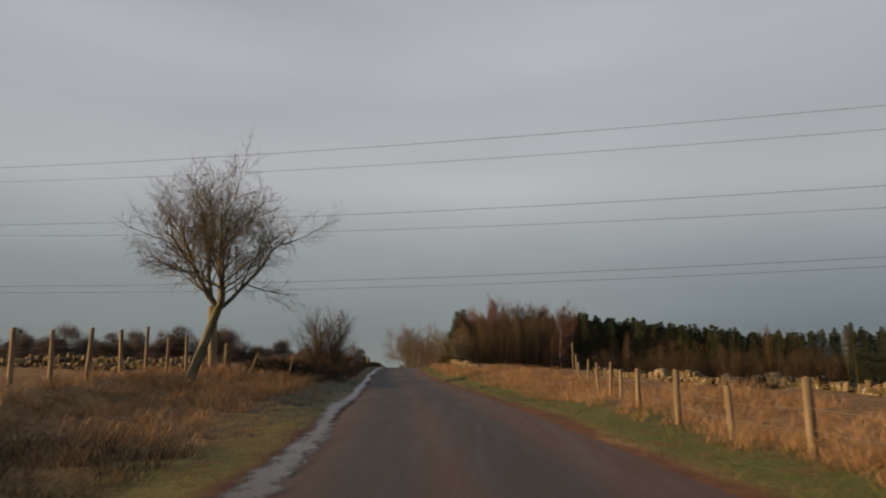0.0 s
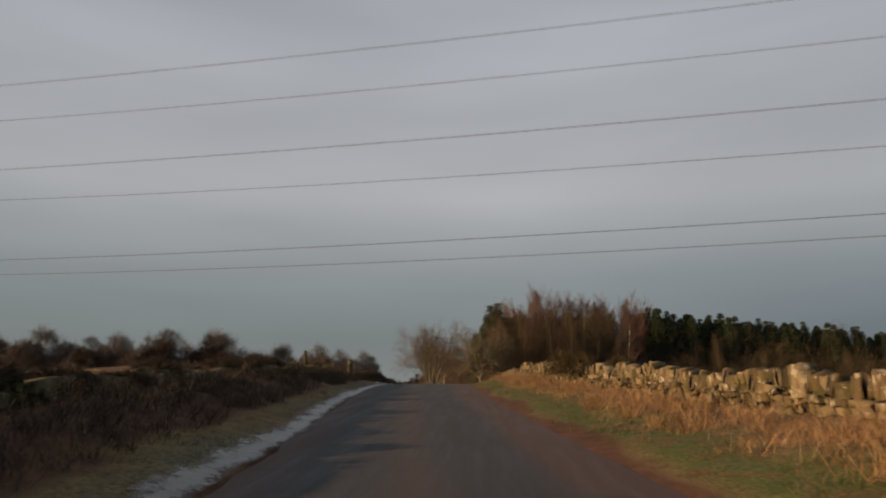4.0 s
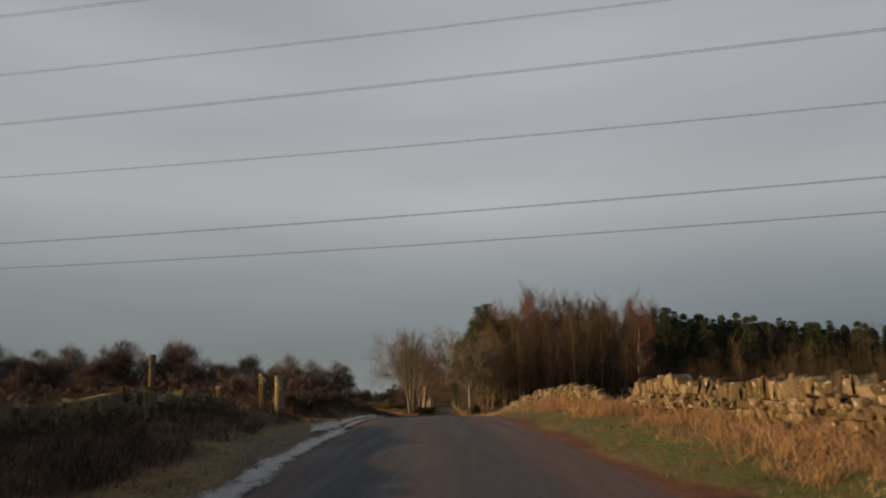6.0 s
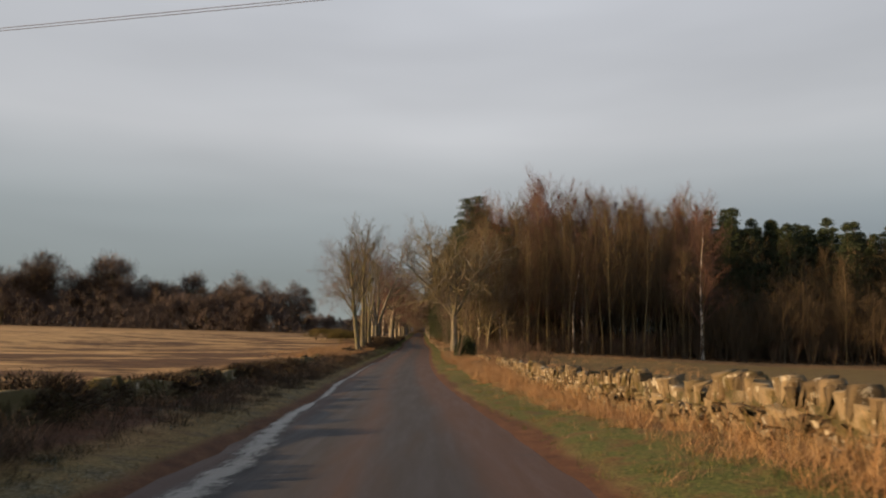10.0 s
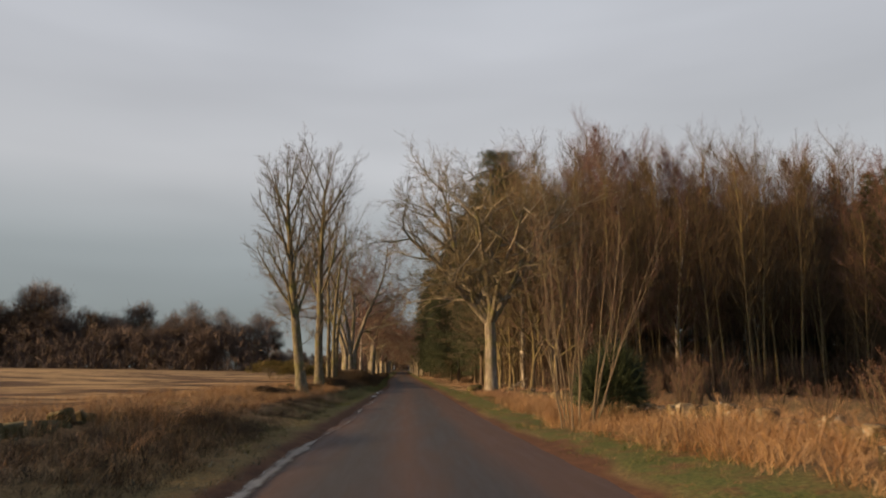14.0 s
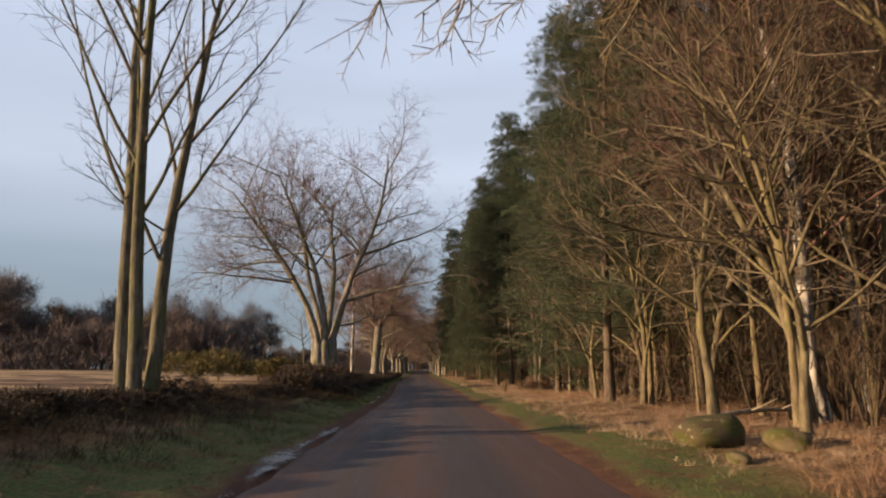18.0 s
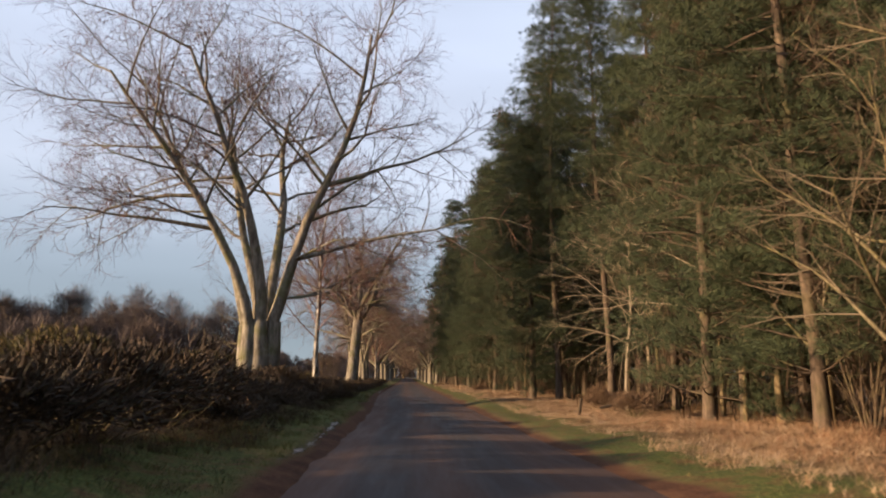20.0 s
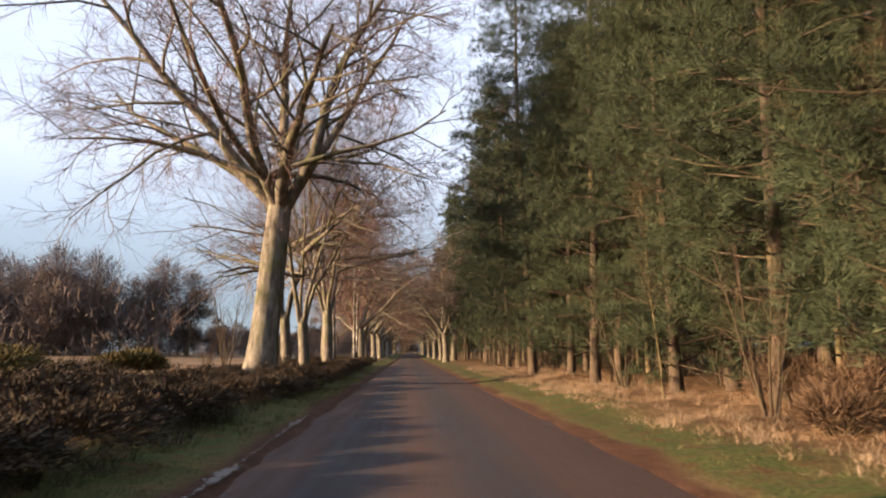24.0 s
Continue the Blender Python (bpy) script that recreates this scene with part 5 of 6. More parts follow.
    while s < run[-1]:                                      # cope stones, some on edge, some missing
        ln = rng.uniform(0.09, 0.22) if rng.random() < 0.85 else rng.uniform(0.26, 0.4)
        x, y = spot(s + ln / 2)
        x2, y2 = spot(min(s + ln / 2 + 0.2, run[-1]))
        x1, y1 = spot(max(s + ln / 2 - 0.2, 0))
        t = Vector((x2 - x1, y2 - y1, 0)).normalized()
        hi = np.interp(s, run, pz1) + 0.07 * math.sin(s * 0.9 + seed) + 0.05 * math.sin(s * 2.7)
        if rng.random() > (0.1 if mat == "stone" else 0.45):
            hgt = (1.0 if mat == "stone" else 0.6) * (rng.uniform(0.30, 0.46) if ln < 0.27 else rng.uniform(0.2, 0.32))
            lay(x, y, float(road_z(y)) + hi - 0.36 + hgt / 2, t, (ln, rng.uniform(0.28, 0.4), hgt), math.atan2(t.y, t.x), rng.uniform(-0.15, 0.15))
        s += ln * 1.02
    if loose_v:
        tagged(part("stones", mesh_of("stones", np.concatenate(loose_v), np.concatenate(loose_f), M[mat]), ob), kind="stuff")
    return ob


def walls():
    drystone_wall("grey drystone wall with lichen, standing on the grass verge", [(17.0, 8, .0, .5), (13.6, 24, .1, .62), (10.6, 41, .3, .85), (10.2, 43.5, .3, .6)],
                  "stone", 8, (36, 43))
    drystone_wall("grey drystone wall with lichen on the bank by the lane", [(7.1, 63, .5, .8), (6.9, 66, .45, 1.05), (6.5, 75, .35, 1.08), (6.2, 88, .3, 1.1), (6.0, 98.5, .3, 1.16), (6.0, 100.5, .3, 1.1), (6.0, 102, .3, .8)],
                  "stone", 1, (72, 101))
    drystone_wall("grey drystone wall with upright cope stones beside the lane", [(6.6, 106.6, .2, .5), (6.5, 108, .22, .95), (6.4, 109.2, .22, 1.15), (5.9, 116, .2, 1.3), (5.5, 128, .15, 1.25), (5.5, 138, .15, 1.1), (5.9, 150, .15, 1.0), (6.5, 163, .15, .9), (7.0, 178, .15, .8)],
                  "stone", 2, (110, 128))
    drystone_wall("tumbled low drystone wall half hidden in dry grass", [(7.0, 184, .15, .7), (6.9, 196, .1, .55), (6.6, 207, .1, .6), (6.4, 213, .1, .55), (6.3, 219, .05, .4)], "stone", 3, (196, 219))
    drystone_wall("mossy turf-topped drystone wall on a shaded bank", [(-8.8, 34.5, .7, 1.2), (-7.4, 42, .7, 1.2), (-6.6, 50, .65, 1.2), (-6.2, 62, .65, 1.2), (-5.9, 80, .7, 1.2), (-5.6, 97, .55, 1.2), (-5.6, 99.5, .4, .9)], "stone_moss", 4, (80, 99))
    drystone_wall("old grey field wall behind the fence", [(-9.3, 35.6, .8, 1.5), (-20, 37, .9, 1.7), (-60, 40, .9, 1.75)], "stone", 7, (35, 38), both=True)
    drystone_wall("overgrown dark drystone wall between lane and field", [(-5.9, 107.2, .25, 1.05), (-5.7, 110, .3, 1.1), (-5.5, 114, .3, 1.05), (-5.4, 130, .3, 1.0), (-5.4, 148, .35, .95), (-6.0, 165, .35, .9), (-6.4, 180, .4, .85), (-6.6, 195, .45, .75), (-6.9, 205, .5, .8)], "stone_moss", 5, (125, 150))
    drystone_wall("low broken mossy wall on the bank under the trees", [(-7.0, 204, .5, .85), (-6.9, 214, .5, 1.0), (-6.9, 226, .55, 1.05), (-7.3, 245, .65, 1.1), (-8.2, 262, .8, 1.15)], "stone_moss", 6, (226, 240))


walls()


def boulder_mesh(seed, mat):
    """A rounded boulder, worn and uneven."""
    rng = random.Random(seed)
    bm = bmesh.new()
    bmesh.ops.create_icosphere(bm, subdivisions=3, radius=0.55)
    ph = [rng.uniform(0, 6) for _ in range(6)]
    for v in bm.verts:
        c = v.co
        k = 1 + 0.13 * math.sin(5 * c.x + ph[0]) * math.cos(4 * c.y + ph[1]) + 0.09 * math.sin(7 * c.z + 4 * c.x + ph[2]) + 0.04 * math.sin(17 * c.x + ph[3]) * math.sin(15 * c.y + 13 * c.z + ph[4])
        v.co = c * k
        v.co.x = max(-0.46, min(0.48, v.co.x))
        v.co.z = min(0.42, v.co.z)
    me = bpy.data.meshes.new("boulder")
    bm.to_mesh(me)
    bm.free()
    me.materials.append(M[mat])
    me.polygons.foreach_set("use_smooth", np.ones(len(me.polygons), bool))
    return me


def boulders():
    """Single fallen stones."""
    rng = random.Random(12)
    for d, y, s, k in ((5.2, 229.0, 1.15, 0), (6.1, 230.4, 0.7, 1), (6.2, 228.2, .75, 2), (4.95, 227.3, .4, 1), (-4.1, 257.9, .4, 2)):
        ob = new("boulder", boulder_mesh(70 + k, "boulder"))
        ob.matrix_basis = Matrix.LocRotScale(at(d, y) + Vector((0, 0, s * 0.17)), Euler((0.1 * k, -0.12, 0.4 + k)), (s, s * 0.8, s * 0.62))
        tagged(ob, "rounded boulder with bright moss on top beside the lane", "stone", "mossy boulders")
    heap = []
    for k in range(14):                                      # the wall's tumbled end at the field entrance
        heap.append((rng.gauss(6.3, 0.45), rng.gauss(105.2, 1.3), rng.uniform(0.16, 0.36)))
    for d, y, s in (*heap, (5.9, 104.5, .4), (6.6, 103.5, .3), (7.2, 221, .5), (6.2, 216, .45), (5.5, 180.5, .5), (5.9, 182.0, .6)):
        p = at(d, y)
        ob = new("boulder", stone_mesh(rng.randrange(7), "stone_moss" if y > 220 else "stone"))
        ob.matrix_basis = Matrix.LocRotScale(p + Vector((0, 0, s * 0.22)), Euler((rng.uniform(-.2, .2), rng.uniform(-.2, .2), rng.uniform(0, 6))), (s, s * 0.8, s * 0.6))
        tagged(ob, "loose mossy boulder fallen beside the lane", "stone", "loose boulders")


boulders()


# ---------------------------------------------------------------- fences, posts, gate stones
def post_mesh(name, r, h, mat, square=False, seed=0):
    """A fence post with a chamfered, slightly uneven top, set in the ground."""
    rng = random.Random(seed)
    n = 4 if square else 10
    rings = ((0, -0.3, 1.0), (1, 0.05, 1.02), (2, h * 0.5, 0.98), (3, h - 0.03, 0.96), (4, h, 0.78))
    v, f = [], []
    for _, z, k in rings:
        for i in range(n):
            a = 6.283 * (i + 0.5) / n
            rr = r * k * (1 + rng.uniform(-0.05, 0.05)) * (1.25 if square else 1)
            v.append((rr * math.cos(a), rr * math.sin(a), z + (rng.uniform(-0.012, 0.012) if z > h - 0.1 else 0)))
    for k in range(len(rings) - 1):
        for i in range(n):
            f.append((k * n + i, k * n + (i + 1) % n, (k + 1) * n + (i + 1) % n, (k + 1) * n + i))
    me = mesh_of(name, v, [np.array(f), np.array([[len(v) - n + i for i in range(n)]])], M[mat])
    return me


def fence(label, spots, h, seed, wires=(0.35, 0.62, 0.9, 1.1)):
    """Round posts with strands of wire between them."""
    rng = random.Random(seed)
    ob = thing("wire_fence", Vector((0, 0, 0)), label, "fence")
    tops = []
    meshes = [post_mesh("post", 0.055, h + 0.12 * k, "post", k == 1, 30 + k) for k in range(3)]
    for d, y in spots:
        p = at(d, y)
        part("post", meshes[rng.randrange(3)], ob, m=Matrix.LocRotScale(p, Euler((rng.uniform(-.05, .05), rng.uniform(-.06, .06), rng.uniform(0, 6))), (1, 1, 1)))
        tops.append(p)
    for w in wires:
        if w > h:
            continue
        pts = []
        for a, b in zip(tops[:-1], tops[1:]):
            for k in range(4):
                q = a.lerp(b, k / 4)
                pts.append((q.x, q.y, q.z + w - 0.03 * math.sin(math.pi * k / 4)))
        pts.append((tops[-1].x, tops[-1].y, tops[-1].z + w))
        part("wire", tube_mesh("wire", [(np.array(pts), np.full(len(pts), 0.004), 4)], M["wire"]), ob)
    return ob


def fences():
    fence("weathered post and wire fence in tall dry grass", [(-10.4, 14.0), (-10.3, 15.8), (-10.2, 17.5), (-10.1, 19.2), (-10.0, 20.9), (-9.8, 22.6), (-9.5, 24.3), (-9.3, 25.9), (-9.1, 27.5), (-8.9, 29.2), (-8.8, 31)], 1.25, 1)
    fence("weathered post and wire fence on the grassy verge", [(4.3, -2), (4.3, 2), (4.3, 6), (4.3, 9.6), (4.4, 12), (4.45, 14.2), (4.5, 16.4), (4.8, 19.4), (5.4, 22.5), (6.2, 26), (7.0, 30), (7.9, 34.5), (8.8, 39), (9.5, 42)], 0.88, 2)

    def post(kind, d, y, r, h, mat, label, tilt=0.0, square=False):
        ob = new(kind, post_mesh(kind, r, h, mat, square, int(y * 10)))
        ob.matrix_basis = Matrix.LocRotScale(at(d, y), Euler((0, tilt, 0.4)), (1, 1, 1))
        return tagged(ob, label, "post")

    post("strainer_post", -8.8, 32.8, 0.20, 2.85, "post", "thick round wooden strainer post by the tree", -0.06)
    post("gate_post", -8.6, 34.6, 0.17, 1.35, "post_dark", "dark stub of a wooden gate post")
    post("fence_stake", -6.0, 36.5, 0.035, 1.25, "post", "thin leaning wooden stake", 0.18)
    post("fence_stake", -7.4, 33.5, 0.05, 1.2, "post", "leaning split wooden stake", 0.35)
    post("fence_stake", 9.6, 43.0, 0.045, 1.7, "post", "slim wooden post at the wall's end")
    post("gate_post", -7.2, 98.8, 0.09, 1.35, "post_dark", "dark wooden gate post by the bank", -0.05)
    for x, y, h in ((-13.5, 101.4, 1.3), (-15.2, 102.6, 1.1)):
        ob = new("gate_stone", post_mesh("gate_stone", 0.17, h, "stone", True, int(y)))
        ob.matrix_basis = Matrix.LocRotScale(spot(x, y), Euler((0.04, -0.06, 0.3)), (1, 0.8, 1))
        tagged(ob, "rough upright stone gatepost at the field entrance", "gatepost", "gateposts")
    ob = new("gate_stone", post_mesh("gate_stone", 0.15, 1.6, "stone", True, 77))
    ob.matrix_basis = Matrix.LocRotScale(spot(-14.3, 106.2), Euler((0.02, -0.07, 0.6)), (1, 0.9, 1))
    tagged(ob, "tall narrow stone gatepost in the dry grass", "gatepost", "gateposts")


fences()

def fallen_wood():
    """Bleached branches that lie over the tumbled wall and among the trees."""
    rng = np.random.default_rng(77)
    for d, y, dx, dy, up, ln, r in ((6.2, 217.6, 1.0, 0.5, 0.42, 1.9, 0.06), (7.0, 232.8, 1.0, 0.25, 0.04, 2.8, 0.07), (6.9, 266.0, 0.9, 0.6, 0.08, 2.2, 0.05)):
        pts, rad = limb(rng, (0, 0, 0.12), (dx, dy, up), ln, r, r * 0.55, 7, 0.06, -0.01)
        ob = thing("fallen_branch", at(d, y) + Vector((0, 0, 0.1)), "bleached fallen branch lying at the wood's edge", "branch", "fallen branches")
        part("stem", tube_mesh("stem", [(pts, rad, 8)], M["bark_dead"]), ob)
        for k in (2, 4):
            side, sr = limb(rng, pts[k], (dy + 0.3, -dx, 0.5), ln * 0.28, r * 0.4, r * 0.15, 4, 0.12, 0)
            part("side_branch", tube_mesh("side_branch", [(side, sr, 5)], M["bark_dead"]), ob)
    ob = new("broken_stake", post_mesh("broken_stake", 0.045, 0.75, "post_dark", True, 91))
    ob.matrix_basis = Matrix.LocRotScale(at(5.6, 264.3), Euler((0.08, 0.12, 0.5)), (1, 1, 1))
    tagged(ob, "short dark broken stake in the pale grass", "post")


fallen_wood()

# ---------------------------------------------------------------- grass, bushes
def blades(name, label, mat, seed, zones, category="grass"):
    """Clumps of bent blades. zones: (d0, d1, y0, y1, clumps a square metre, blades a clump, height, lean)."""
    rng = np.random.default_rng(seed)
    vs, qs, ts, base = [], [], [], 0
    for d0, d1, y0, y1, dens, per, height, lean in zones:
        n = int((d1 - d0) * (y1 - y0) * dens)
        y = rng.uniform(y0, y1, n)
        d = rng.uniform(d0, d1, n)
        keep = wave(mid_x(y) + d, y, 1.7, 11) + 0.7 * rng.normal(0, 1, n) > -0.55
        y, d = y[keep], d[keep]
        n = len(y)
        if not n:
            continue
        x = mid_x(y) + d
        size = height * np.clip(rng.normal(1, 0.28, n) * (1 + 0.3 * wave(x, y, 2.6, 12)), 0.35, 1.9)
        o = np.stack([x, y, land_z(x, y) - 0.03], -1)[:, None] + np.concatenate([rng.normal(0, 1, (n, per, 2)) * (0.05 + 0.10 * size[:, None, None]), np.zeros((n, per, 1))], 2)
        a = rng.uniform(0, 6.283, (n, per))
        h = size[:, None] * rng.uniform(0.55, 1.15, (n, per))
        ln = lean * rng.uniform(0.3, 1.5, (n, per))
        out = np.stack([np.cos(a) * ln + 0.25 * lean, np.sin(a) * ln - 0.1 * lean, np.ones_like(a)], -1)
        out /= np.linalg.norm(out, axis=2, keepdims=True)
        mid = o + out * (h * 0.55)[..., None]
        tip = mid + (out * 0.5 + np.stack([np.cos(a) * lean, np.sin(a) * lean, np.full_like(a, 0.45 - 0.5 * lean)], -1)) * (h * 0.5)[..., None]
        b = rng.uniform(0, 6.283, (n, per))
        w = (0.0018 + 0.0023 * size[:, None] ** 0.5 * rng.uniform(0.6, 1.3, (n, per)))[..., None]
        side = np.stack([np.cos(b), np.sin(b), np.zeros_like(b)], -1) * w
        v = np.stack([o - side, o + side, mid + side * 0.8, mid - side * 0.8, tip], 2).reshape(-1, 3)
        i = base + np.arange(n * per)[:, None] * 5
        qs.append(i + np.array([0, 1, 2, 3]))
        ts.append(i + np.array([3, 2, 4]))
        vs.append(v)
        base += len(v)
    ob = new(name, mesh_of(name, np.concatenate(vs), [np.concatenate(qs), np.concatenate(ts)], M[mat]))
    return tagged(ob, label, category, kind="stuff")


def verges():
    blades("dry_grass", "tall dry straw-coloured grass on the verges", "straw", 1, (
        (4.0, 9.0, -3, 60, 7.5, 28, .46, .75), (4.0, 6.0, 60, 100, 8, 26, .42, .7), (4.0, 9.0, 98, 109, 10, 26, .44, .6), (4.3, 5.3, 109, 165, 6, 26, .38, .6), (4.9, 5.7, 109, 165, 8, 26, .60, .5), (5.0, 6.3, 104, 126, 12, 26, .62, .6), (4.2, 7.2, 162, 186, 11, 30, .60, .85),
        (4.0, 9.0, 184, 206, 11, 32, .62, .85), (4.0, 5.4, 206, 222, 8, 24, .3, .6), (7, 30, 106, 226, 1.4, 15, .34, .6), (3.2, 4.7, 60, 205, 1.6, 13, .22, .8), (4.6, 5.9, 62, 101, 5, 26, .46, .8), (4.3, 5.4, 109, 165, 6, 26, .42, .9),
        (-9.5, -4.6, 9, 36, 7, 24, .46, .6), (-8.6, -4.9, 23, 35, 6, 28, .62, .95), (-4.9, -3.5, 10, 36, 3, 18, .26, .7), (-8.5, -4.4, 98, 108, 6, 20, .38, .6), (-5.2, -3.8, 36, 100, 1.5, 15, .28, .6), (-7.5, -5.9, 107, 185, 4, 20, .40, .6), (-9.5, -5.9, 183, 226, 4.5, 22, .40, .6), (-7.0, -4.7, 187, 223, 10, 26, .5, .85),
        (-12, -7.0, 185, 260, 1.5, 18, .35, .6), (-7, -4.6, 236, 335, 1.5, 15, .2, .7)))
    blades("pale_grass", "pale flattened grass at the edge of the pines", "tussock", 6, ((4.0, 8.6, 226, 300, 15, 16, .26, .9), (3.9, 8.2, 300, 342, 15, 16, .28, .9), (8.4, 12, 230, 300, 4, 12, .22, .9)))
    blades("verge_grass", "short green grass along the lane", "grass", 2, (
        (2.8, 4.7, -4, 230, 17, 14, .11, .6), (3.2, 5.2, 228, 340, 10, 13, .10, .6), (-4.4, -2.7, -4, 14, 10, 12, .11, .6), (-4.7, -2.8, 186, 230, 17, 14, .11, .6), (-4.9, -2.7, 230, 340, 26, 14, .14, .6), (4.6, 7, 228, 260, 3, 10, .10, .6)))
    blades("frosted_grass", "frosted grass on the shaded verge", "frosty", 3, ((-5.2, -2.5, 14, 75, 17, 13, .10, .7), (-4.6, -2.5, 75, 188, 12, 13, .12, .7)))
    blades("bracken", "russet dead bracken and heather by the walls", "bracken", 4, (
        (4.8, 9, 205, 225, 16, 18, .5, .8), (5.6, 14, 224, 262, 5, 14, .32, .8), (3.1, 4.6, 60, 205, 2.2, 11, .2, .9), (4.2, 5.6, 62, 100, 4, 14, .36, .9), (3.9, 5.2, 68, 96, 2.5, 12, .30, .8), (4.4, 7.5, 98, 109, 6, 14, .36, .8), (4.5, 5.5, 109, 150, 6, 14, .34, .8), (-7.5, -5.0, 99, 107, 3, 12, .3, .8), (6, 10, 168, 206, 4, 12, .6, .5), (-6.4, -4.9, 38, 100, 7, 16, .42, .8), (-5.8, -4.4, 107, 200, 5, 14, .34, .7), (-4.9, -3.4, 150, 250, 3, 12, .2, .8), (5.5, 10, 250, 340, 4.0, 12, .32, .9), (-9, -4.4, -3, 36, 3, 14, .40, .7)))
    # dark weeds set densely where shade falls on the left bank and verge
    blades("dark_growth", "dark dead stems and weeds on the shaded bank", "bramble", 5, (
        (-6.6, -4.4, 36, 60, 17, 18, .46, .7), (-6.6, -3.6, 58, 100, 21, 18, .42, .7), (-5.8, -3.5, 107, 190, 12, 17, .40, .6), (-6.0, -4.0, 188, 222, 5, 16, .34, .7), (-7.4, -4.2, 222, 250, 14, 17, .45, .7), (-7.6, -3.6, 250, 340, 17, 16, .42, .7), (-9, -3.6, -4, 13, 17, 15, .42, .6), (-4.8, -3.1, 100, 250, 7, 14, .20, .8), (-5.8, -3.2, 150, 205, 14, 15, .30, .8), (-7.2, -5.6, 120, 190, 5, 14, .36, .8), (-5.0, -3.4, 20, 100, 2.0, 12, .2, .8), (-8, -4.2, 14, 40, 2.5, 10, .3, .6)))


verges()


def bush(kind, d, y, wide, high, leaf, label, seed, n=420, per=9, blade=0.16, width=0.012, long=1.0):
    """A rounded uneven shrub: stems, and sprays of leaves at their ends."""
    rng = np.random.default_rng(seed)
    stems, spots, ways = [], [], []
    for k in range(26):
        a = rng.uniform(0, 6.28)
        out = rng.uniform(0.1, 1.0)
        dd = np.array((math.cos(a) * out * wide * long, math.sin(a) * out * wide, high * rng.uniform(0.6, 1.0)))
        ln = np.linalg.norm(dd)
        p, r = limb(rng, (math.cos(a) * 0.3 * wide * out * long, math.sin(a) * 0.3 * wide * out, -0.1), dd / ln, ln * 0.75, 0.018, 0.005, 5, 0.12, 0.02)
        stems.append((p, r, 3))
    lump = rng.normal(0, 1, (7, 3))
    for k in range(n):
        u = rng.normal(0, 1, 3)
        u /= np.linalg.norm(u)
        u[2] = abs(u[2]) * 1.1 - 0.15
        f = rng.uniform(0.55, 1.0) * (1 + 0.28 * math.sin(3 * u[0] + lump[0, 0] * 3) * math.cos(2.5 * u[1] + lump[1, 0] * 3))
        spots.append((u[0] * wide * f * long, u[1] * wide * f, high * 0.42 + u[2] * high * 0.6 * f))
        ways.append(u + (0, 0, 0.35))
    v, f = tufts(rng, np.array(spots), np.array(ways), per, blade, width, 0.6)
    v[:, 2] = np.maximum(v[:, 2], -0.05)
    ob = new(kind)
    ob.matrix_basis = Matrix.LocRotScale(at(d, y), Euler((0, 0, rng.uniform(-0.3, 0.3))), (1, 1, 1))
    tagged(ob, label, "bush")
    tagged(part("branchwork", tube_mesh("branchwork", stems, M["bark_pole"]), ob), kind="stuff")
    tagged(part("foliage", mesh_of("foliage", v, f, M[leaf]), ob), kind="stuff")
    return ob


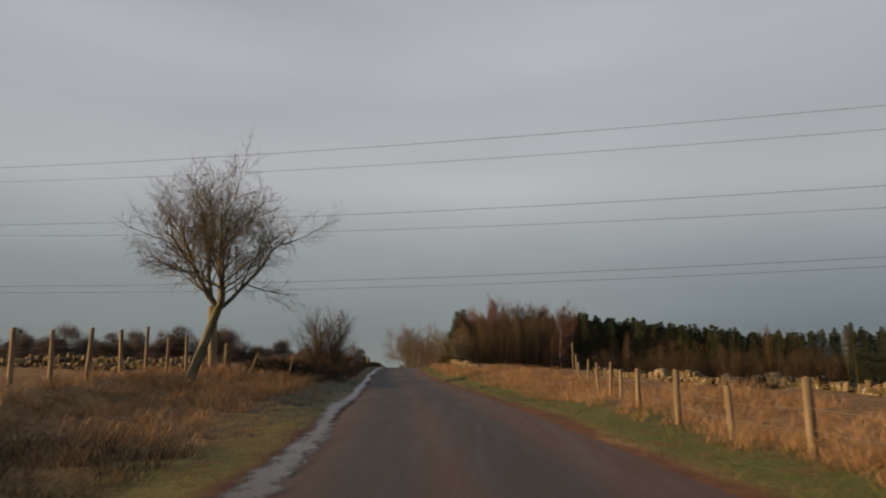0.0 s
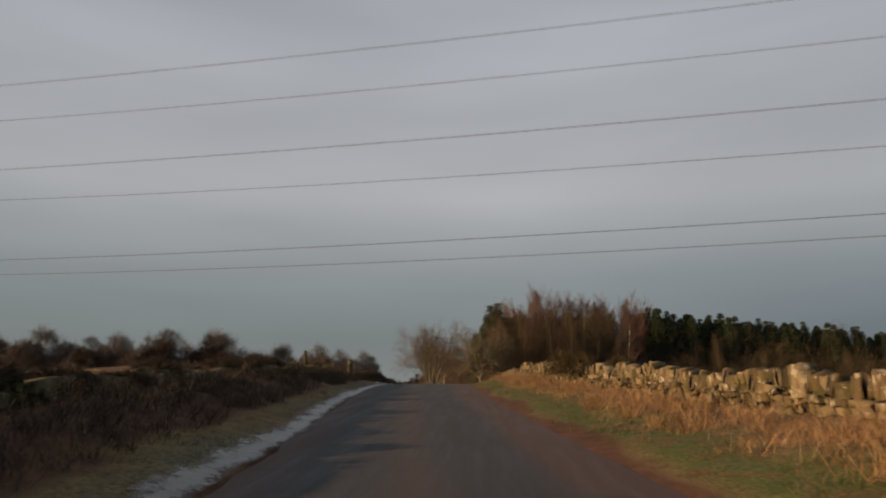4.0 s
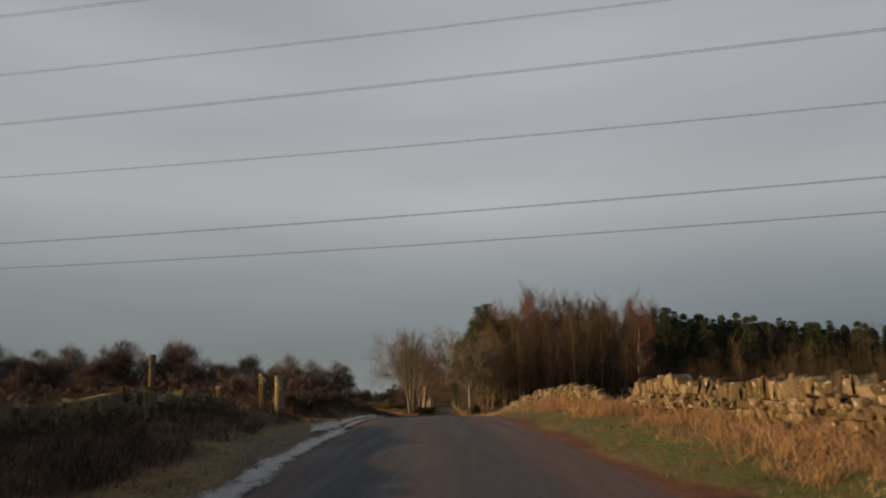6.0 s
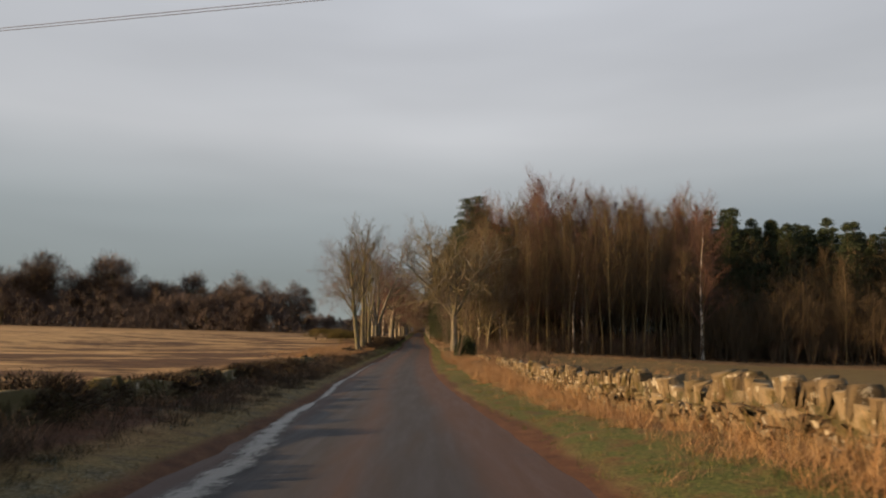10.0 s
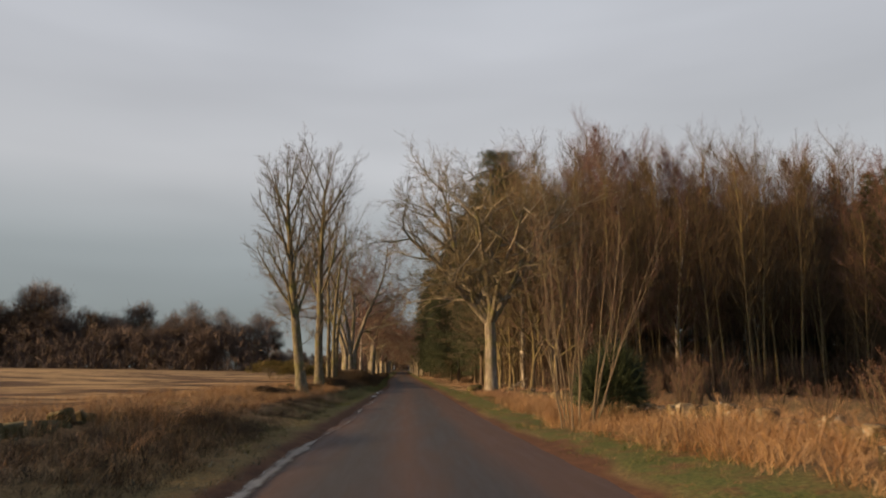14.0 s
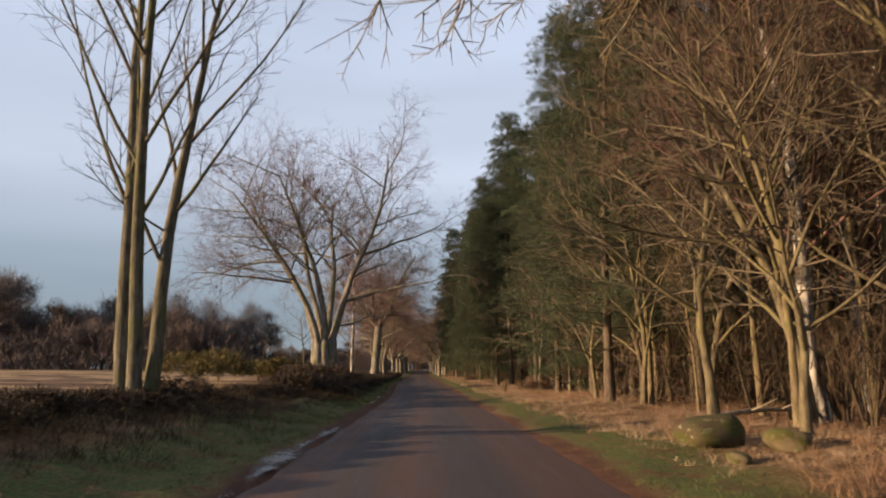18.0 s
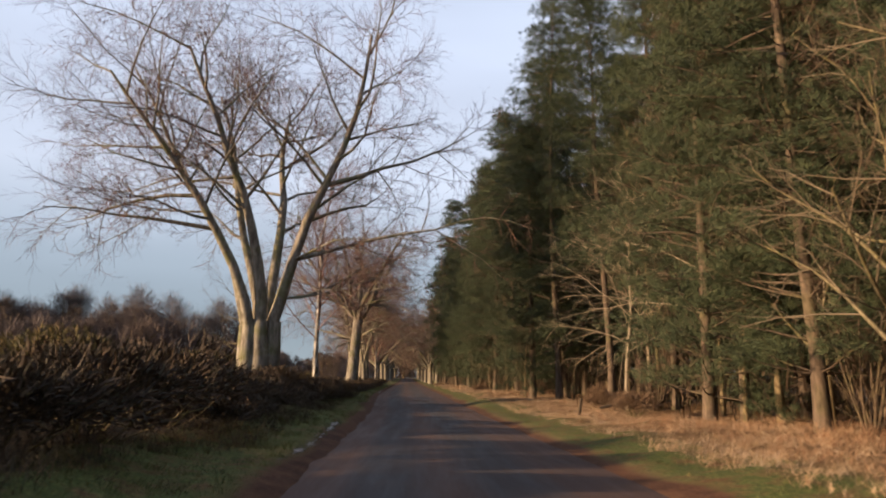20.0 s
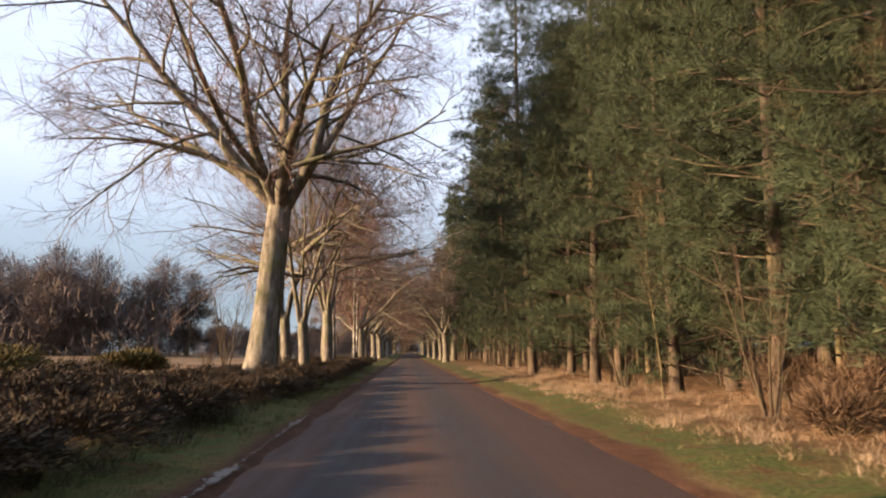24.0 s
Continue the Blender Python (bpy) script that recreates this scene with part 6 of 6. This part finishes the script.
def bushes():
    bush("gorse_bush", 6.0, 84.2, 0.95, 1.35, "gorse_brown", "tawny gorse bush growing over the wall", 1, 1500, 9, 0.12, 0.006)
    bush("gorse_bush", 7.0, 82.0, 0.6, 0.9, "gorse_brown", "tawny gorse bush behind the wall", 2, 900, 9, 0.12, 0.006)
    bush("broom_bush", 5.7, 193.4, 0.85, 1.9, "broom", "dark green broom bush in the dry grass", 3, 700, 12, 0.5, 0.010)
    for k, (d, y, w, h) in enumerate(((-15, 268, 3.0, 2.6), (-19, 274, 3.5, 2.9), (-13, 281, 2.4, 2.2), (-17, 300, 2.0, 1.2), (-14, 312, 1.6, 1.1), (-12, 318, 1.4, 1.0), (-20, 322, 2.4, 1.6))):
        bush("gorse_bush", d, y, w, h, "gorse", "large olive-brown gorse bush behind the bank", 20 + k, 800, 9, 0.28, 0.025)
    first = [bush("bramble_hedge", -5.6, 247.0 + 2.6 * k, 1.2 + 0.2 * k, 1.1 + 0.2 * k, "bramble", "dark tangled bramble on the shaded bank", 60 + k, 520, 9, 0.24, 0.016, 1.3) for k in range(3)]

    def again(d, y, s, tall=1.0, label=""):
        ob = copy_thing(first[rnd.randrange(3)], Matrix.LocRotScale(at(d, y), Euler((0, 0, rnd.uniform(0, 6.28))), (s, s, s * tall)))
        ob.scale = (s, s, s * tall)
        if label:
            tagged(ob, label)

    y = 254.0
    while y < 360:
        again((-4.45 if y > 268 else -4.9) - rnd.uniform(0, 0.4), y, rnd.uniform(0.42, 0.82), 0.7)
        again(-6.4 - rnd.uniform(0, 1.4), y + 1, rnd.uniform(0.6, 1.15) * (0.76 if y > 283 else 1.0), 0.72 if y > 280 else 0.85)
        y += rnd.uniform(1.3, 2.1)
    y = 38.0
    while y < 98:                                            # growth that hides the shaded wall
        again(-5.9 - rnd.uniform(0, 0.6) - (0.9 if y < 60 else 0), y, rnd.uniform(0.5, 0.75) * (1.3 if y < 62 else 0.62), 0.78, "dark growth over the shaded mossy wall")
        y += rnd.uniform(1.6, 3.6)
    y = 107.4
    while y < 132:                                           # turf and weeds that swallow the wall
        again(-5.6 - rnd.uniform(-0.2, 0.4) - (0.15 if y < 112 else 0), y, rnd.uniform(0.5, 0.72) * (1.2 if y < 115 else 1.0), 0.75, "dark growth over the field wall")
        y += rnd.uniform(0.9, 1.8)
    while y < 168:
        again(-5.3 - rnd.uniform(0, 0.5), y, rnd.uniform(0.45, 0.75), 0.8, "dark growth against the field wall")
        y += rnd.uniform(2.2, 5.5)
    y = 203.0
    while y < 247:
        again(-5.9 - rnd.uniform(0, 0.6), y, rnd.uniform(0.35, 0.52) * (1.25 if y > 222 else 0.8), 0.75, "low dark bramble against the mossy wall")
        y += rnd.uniform(1.2, 2.2) if y > 222 else rnd.uniform(2.5, 5.0)
    bush("gorse_bush", -13.0, 291, 2.0, 1.6, "gorse", "large olive-brown gorse bush behind the bank", 90, 1300, 9, 0.28, 0.025)
    bush("gorse_bush", -16.0, 286, 2.2, 2.0, "gorse", "large olive-brown gorse bush behind the bank", 91, 900, 9, 0.28, 0.025)
    for k, (d, y, w, h) in enumerate(((6.3, 299.2, 0.6, 0.6), (7.4, 300.5, 0.7, 1.0), (8.6, 298.0, 0.8, 1.0), (7.9, 303.0, 0.9, 1.0), (8.4, 270.0, 0.8, 0.7), (9.3, 274.0, 0.9, 0.9), (7.8, 264.5, 0.8, 0.7), (8.8, 286.0, 0.9, 1.0))):
        bush("bracken_clump", d, y, w, h, "russet", "clump of dead russet bracken at the edge of the pines", 130 + k, 260, 10, 0.28, 0.008)
    for x, y, w, h in ((-8.4, 46.4, 1.3, 1.5), (-7.3, 47.6, 1.0, 1.1), (-9.6, 45.6, 1.0, 1.2)):
        bush("bramble_bush", x - float(mid_x(y)), y, w, h, "russet", "brown bramble tangled round the foot of the thorn", int(y * 10), 420, 9, 0.2, 0.007)
    for k in range(30):
        plant("twiggy_shrub", SCRUBS[1], at(rnd.uniform(7.4, 12.5), 181 + k * 1.25 + rnd.uniform(-0.6, 0.6)), "low reddish twiggy shrub behind the wall", "shrub", "red shrubs", k * 1.3, rnd.uniform(0.26, 0.48), rnd.uniform(0.7, 1.0))
    for k, (d, y) in enumerate(((-12.4, 281), (-24, 300), (-11, 330), (-15, 340), (-12, 352))):
        plant("bare_sapling", SCRUBS[k % 2], at(d, y), "bare sapling behind the bank", "shrub", "saplings behind the bank", k * 2.1, 0.4 + 0.1 * (k % 3))


bushes()

# ---------------------------------------------------------------- power cables high over the lane
def cables():
    """Six pairs of conductors that cross the lane at three heights."""
    for y0, slope, z0, rise in ((170.9, -0.257, 23.9, -0.014), (153.5, -0.248, 23.3, -0.013), (172.6, -0.27, 39.0, -0.04), (150.5, -0.227, 37.8, -0.025), (169.8, -0.2, 55.7, -0.02), (153.7, -0.17, 55.0, -0.005)):
        ob = thing("power_cable", (-8, y0, z0), "twin power cable hanging high across the lane", "cable", "power cables")
        for off in (-0.2, 0.2):
            xs = np.linspace(-190, 190, 60)
            pts = np.stack([xs, slope * xs + off, rise * xs + 0.00012 * xs ** 2], -1)
            part("strand", tube_mesh("strand", [(pts, np.full(60, 0.023), 6)], M["cable"]), ob)


cables()
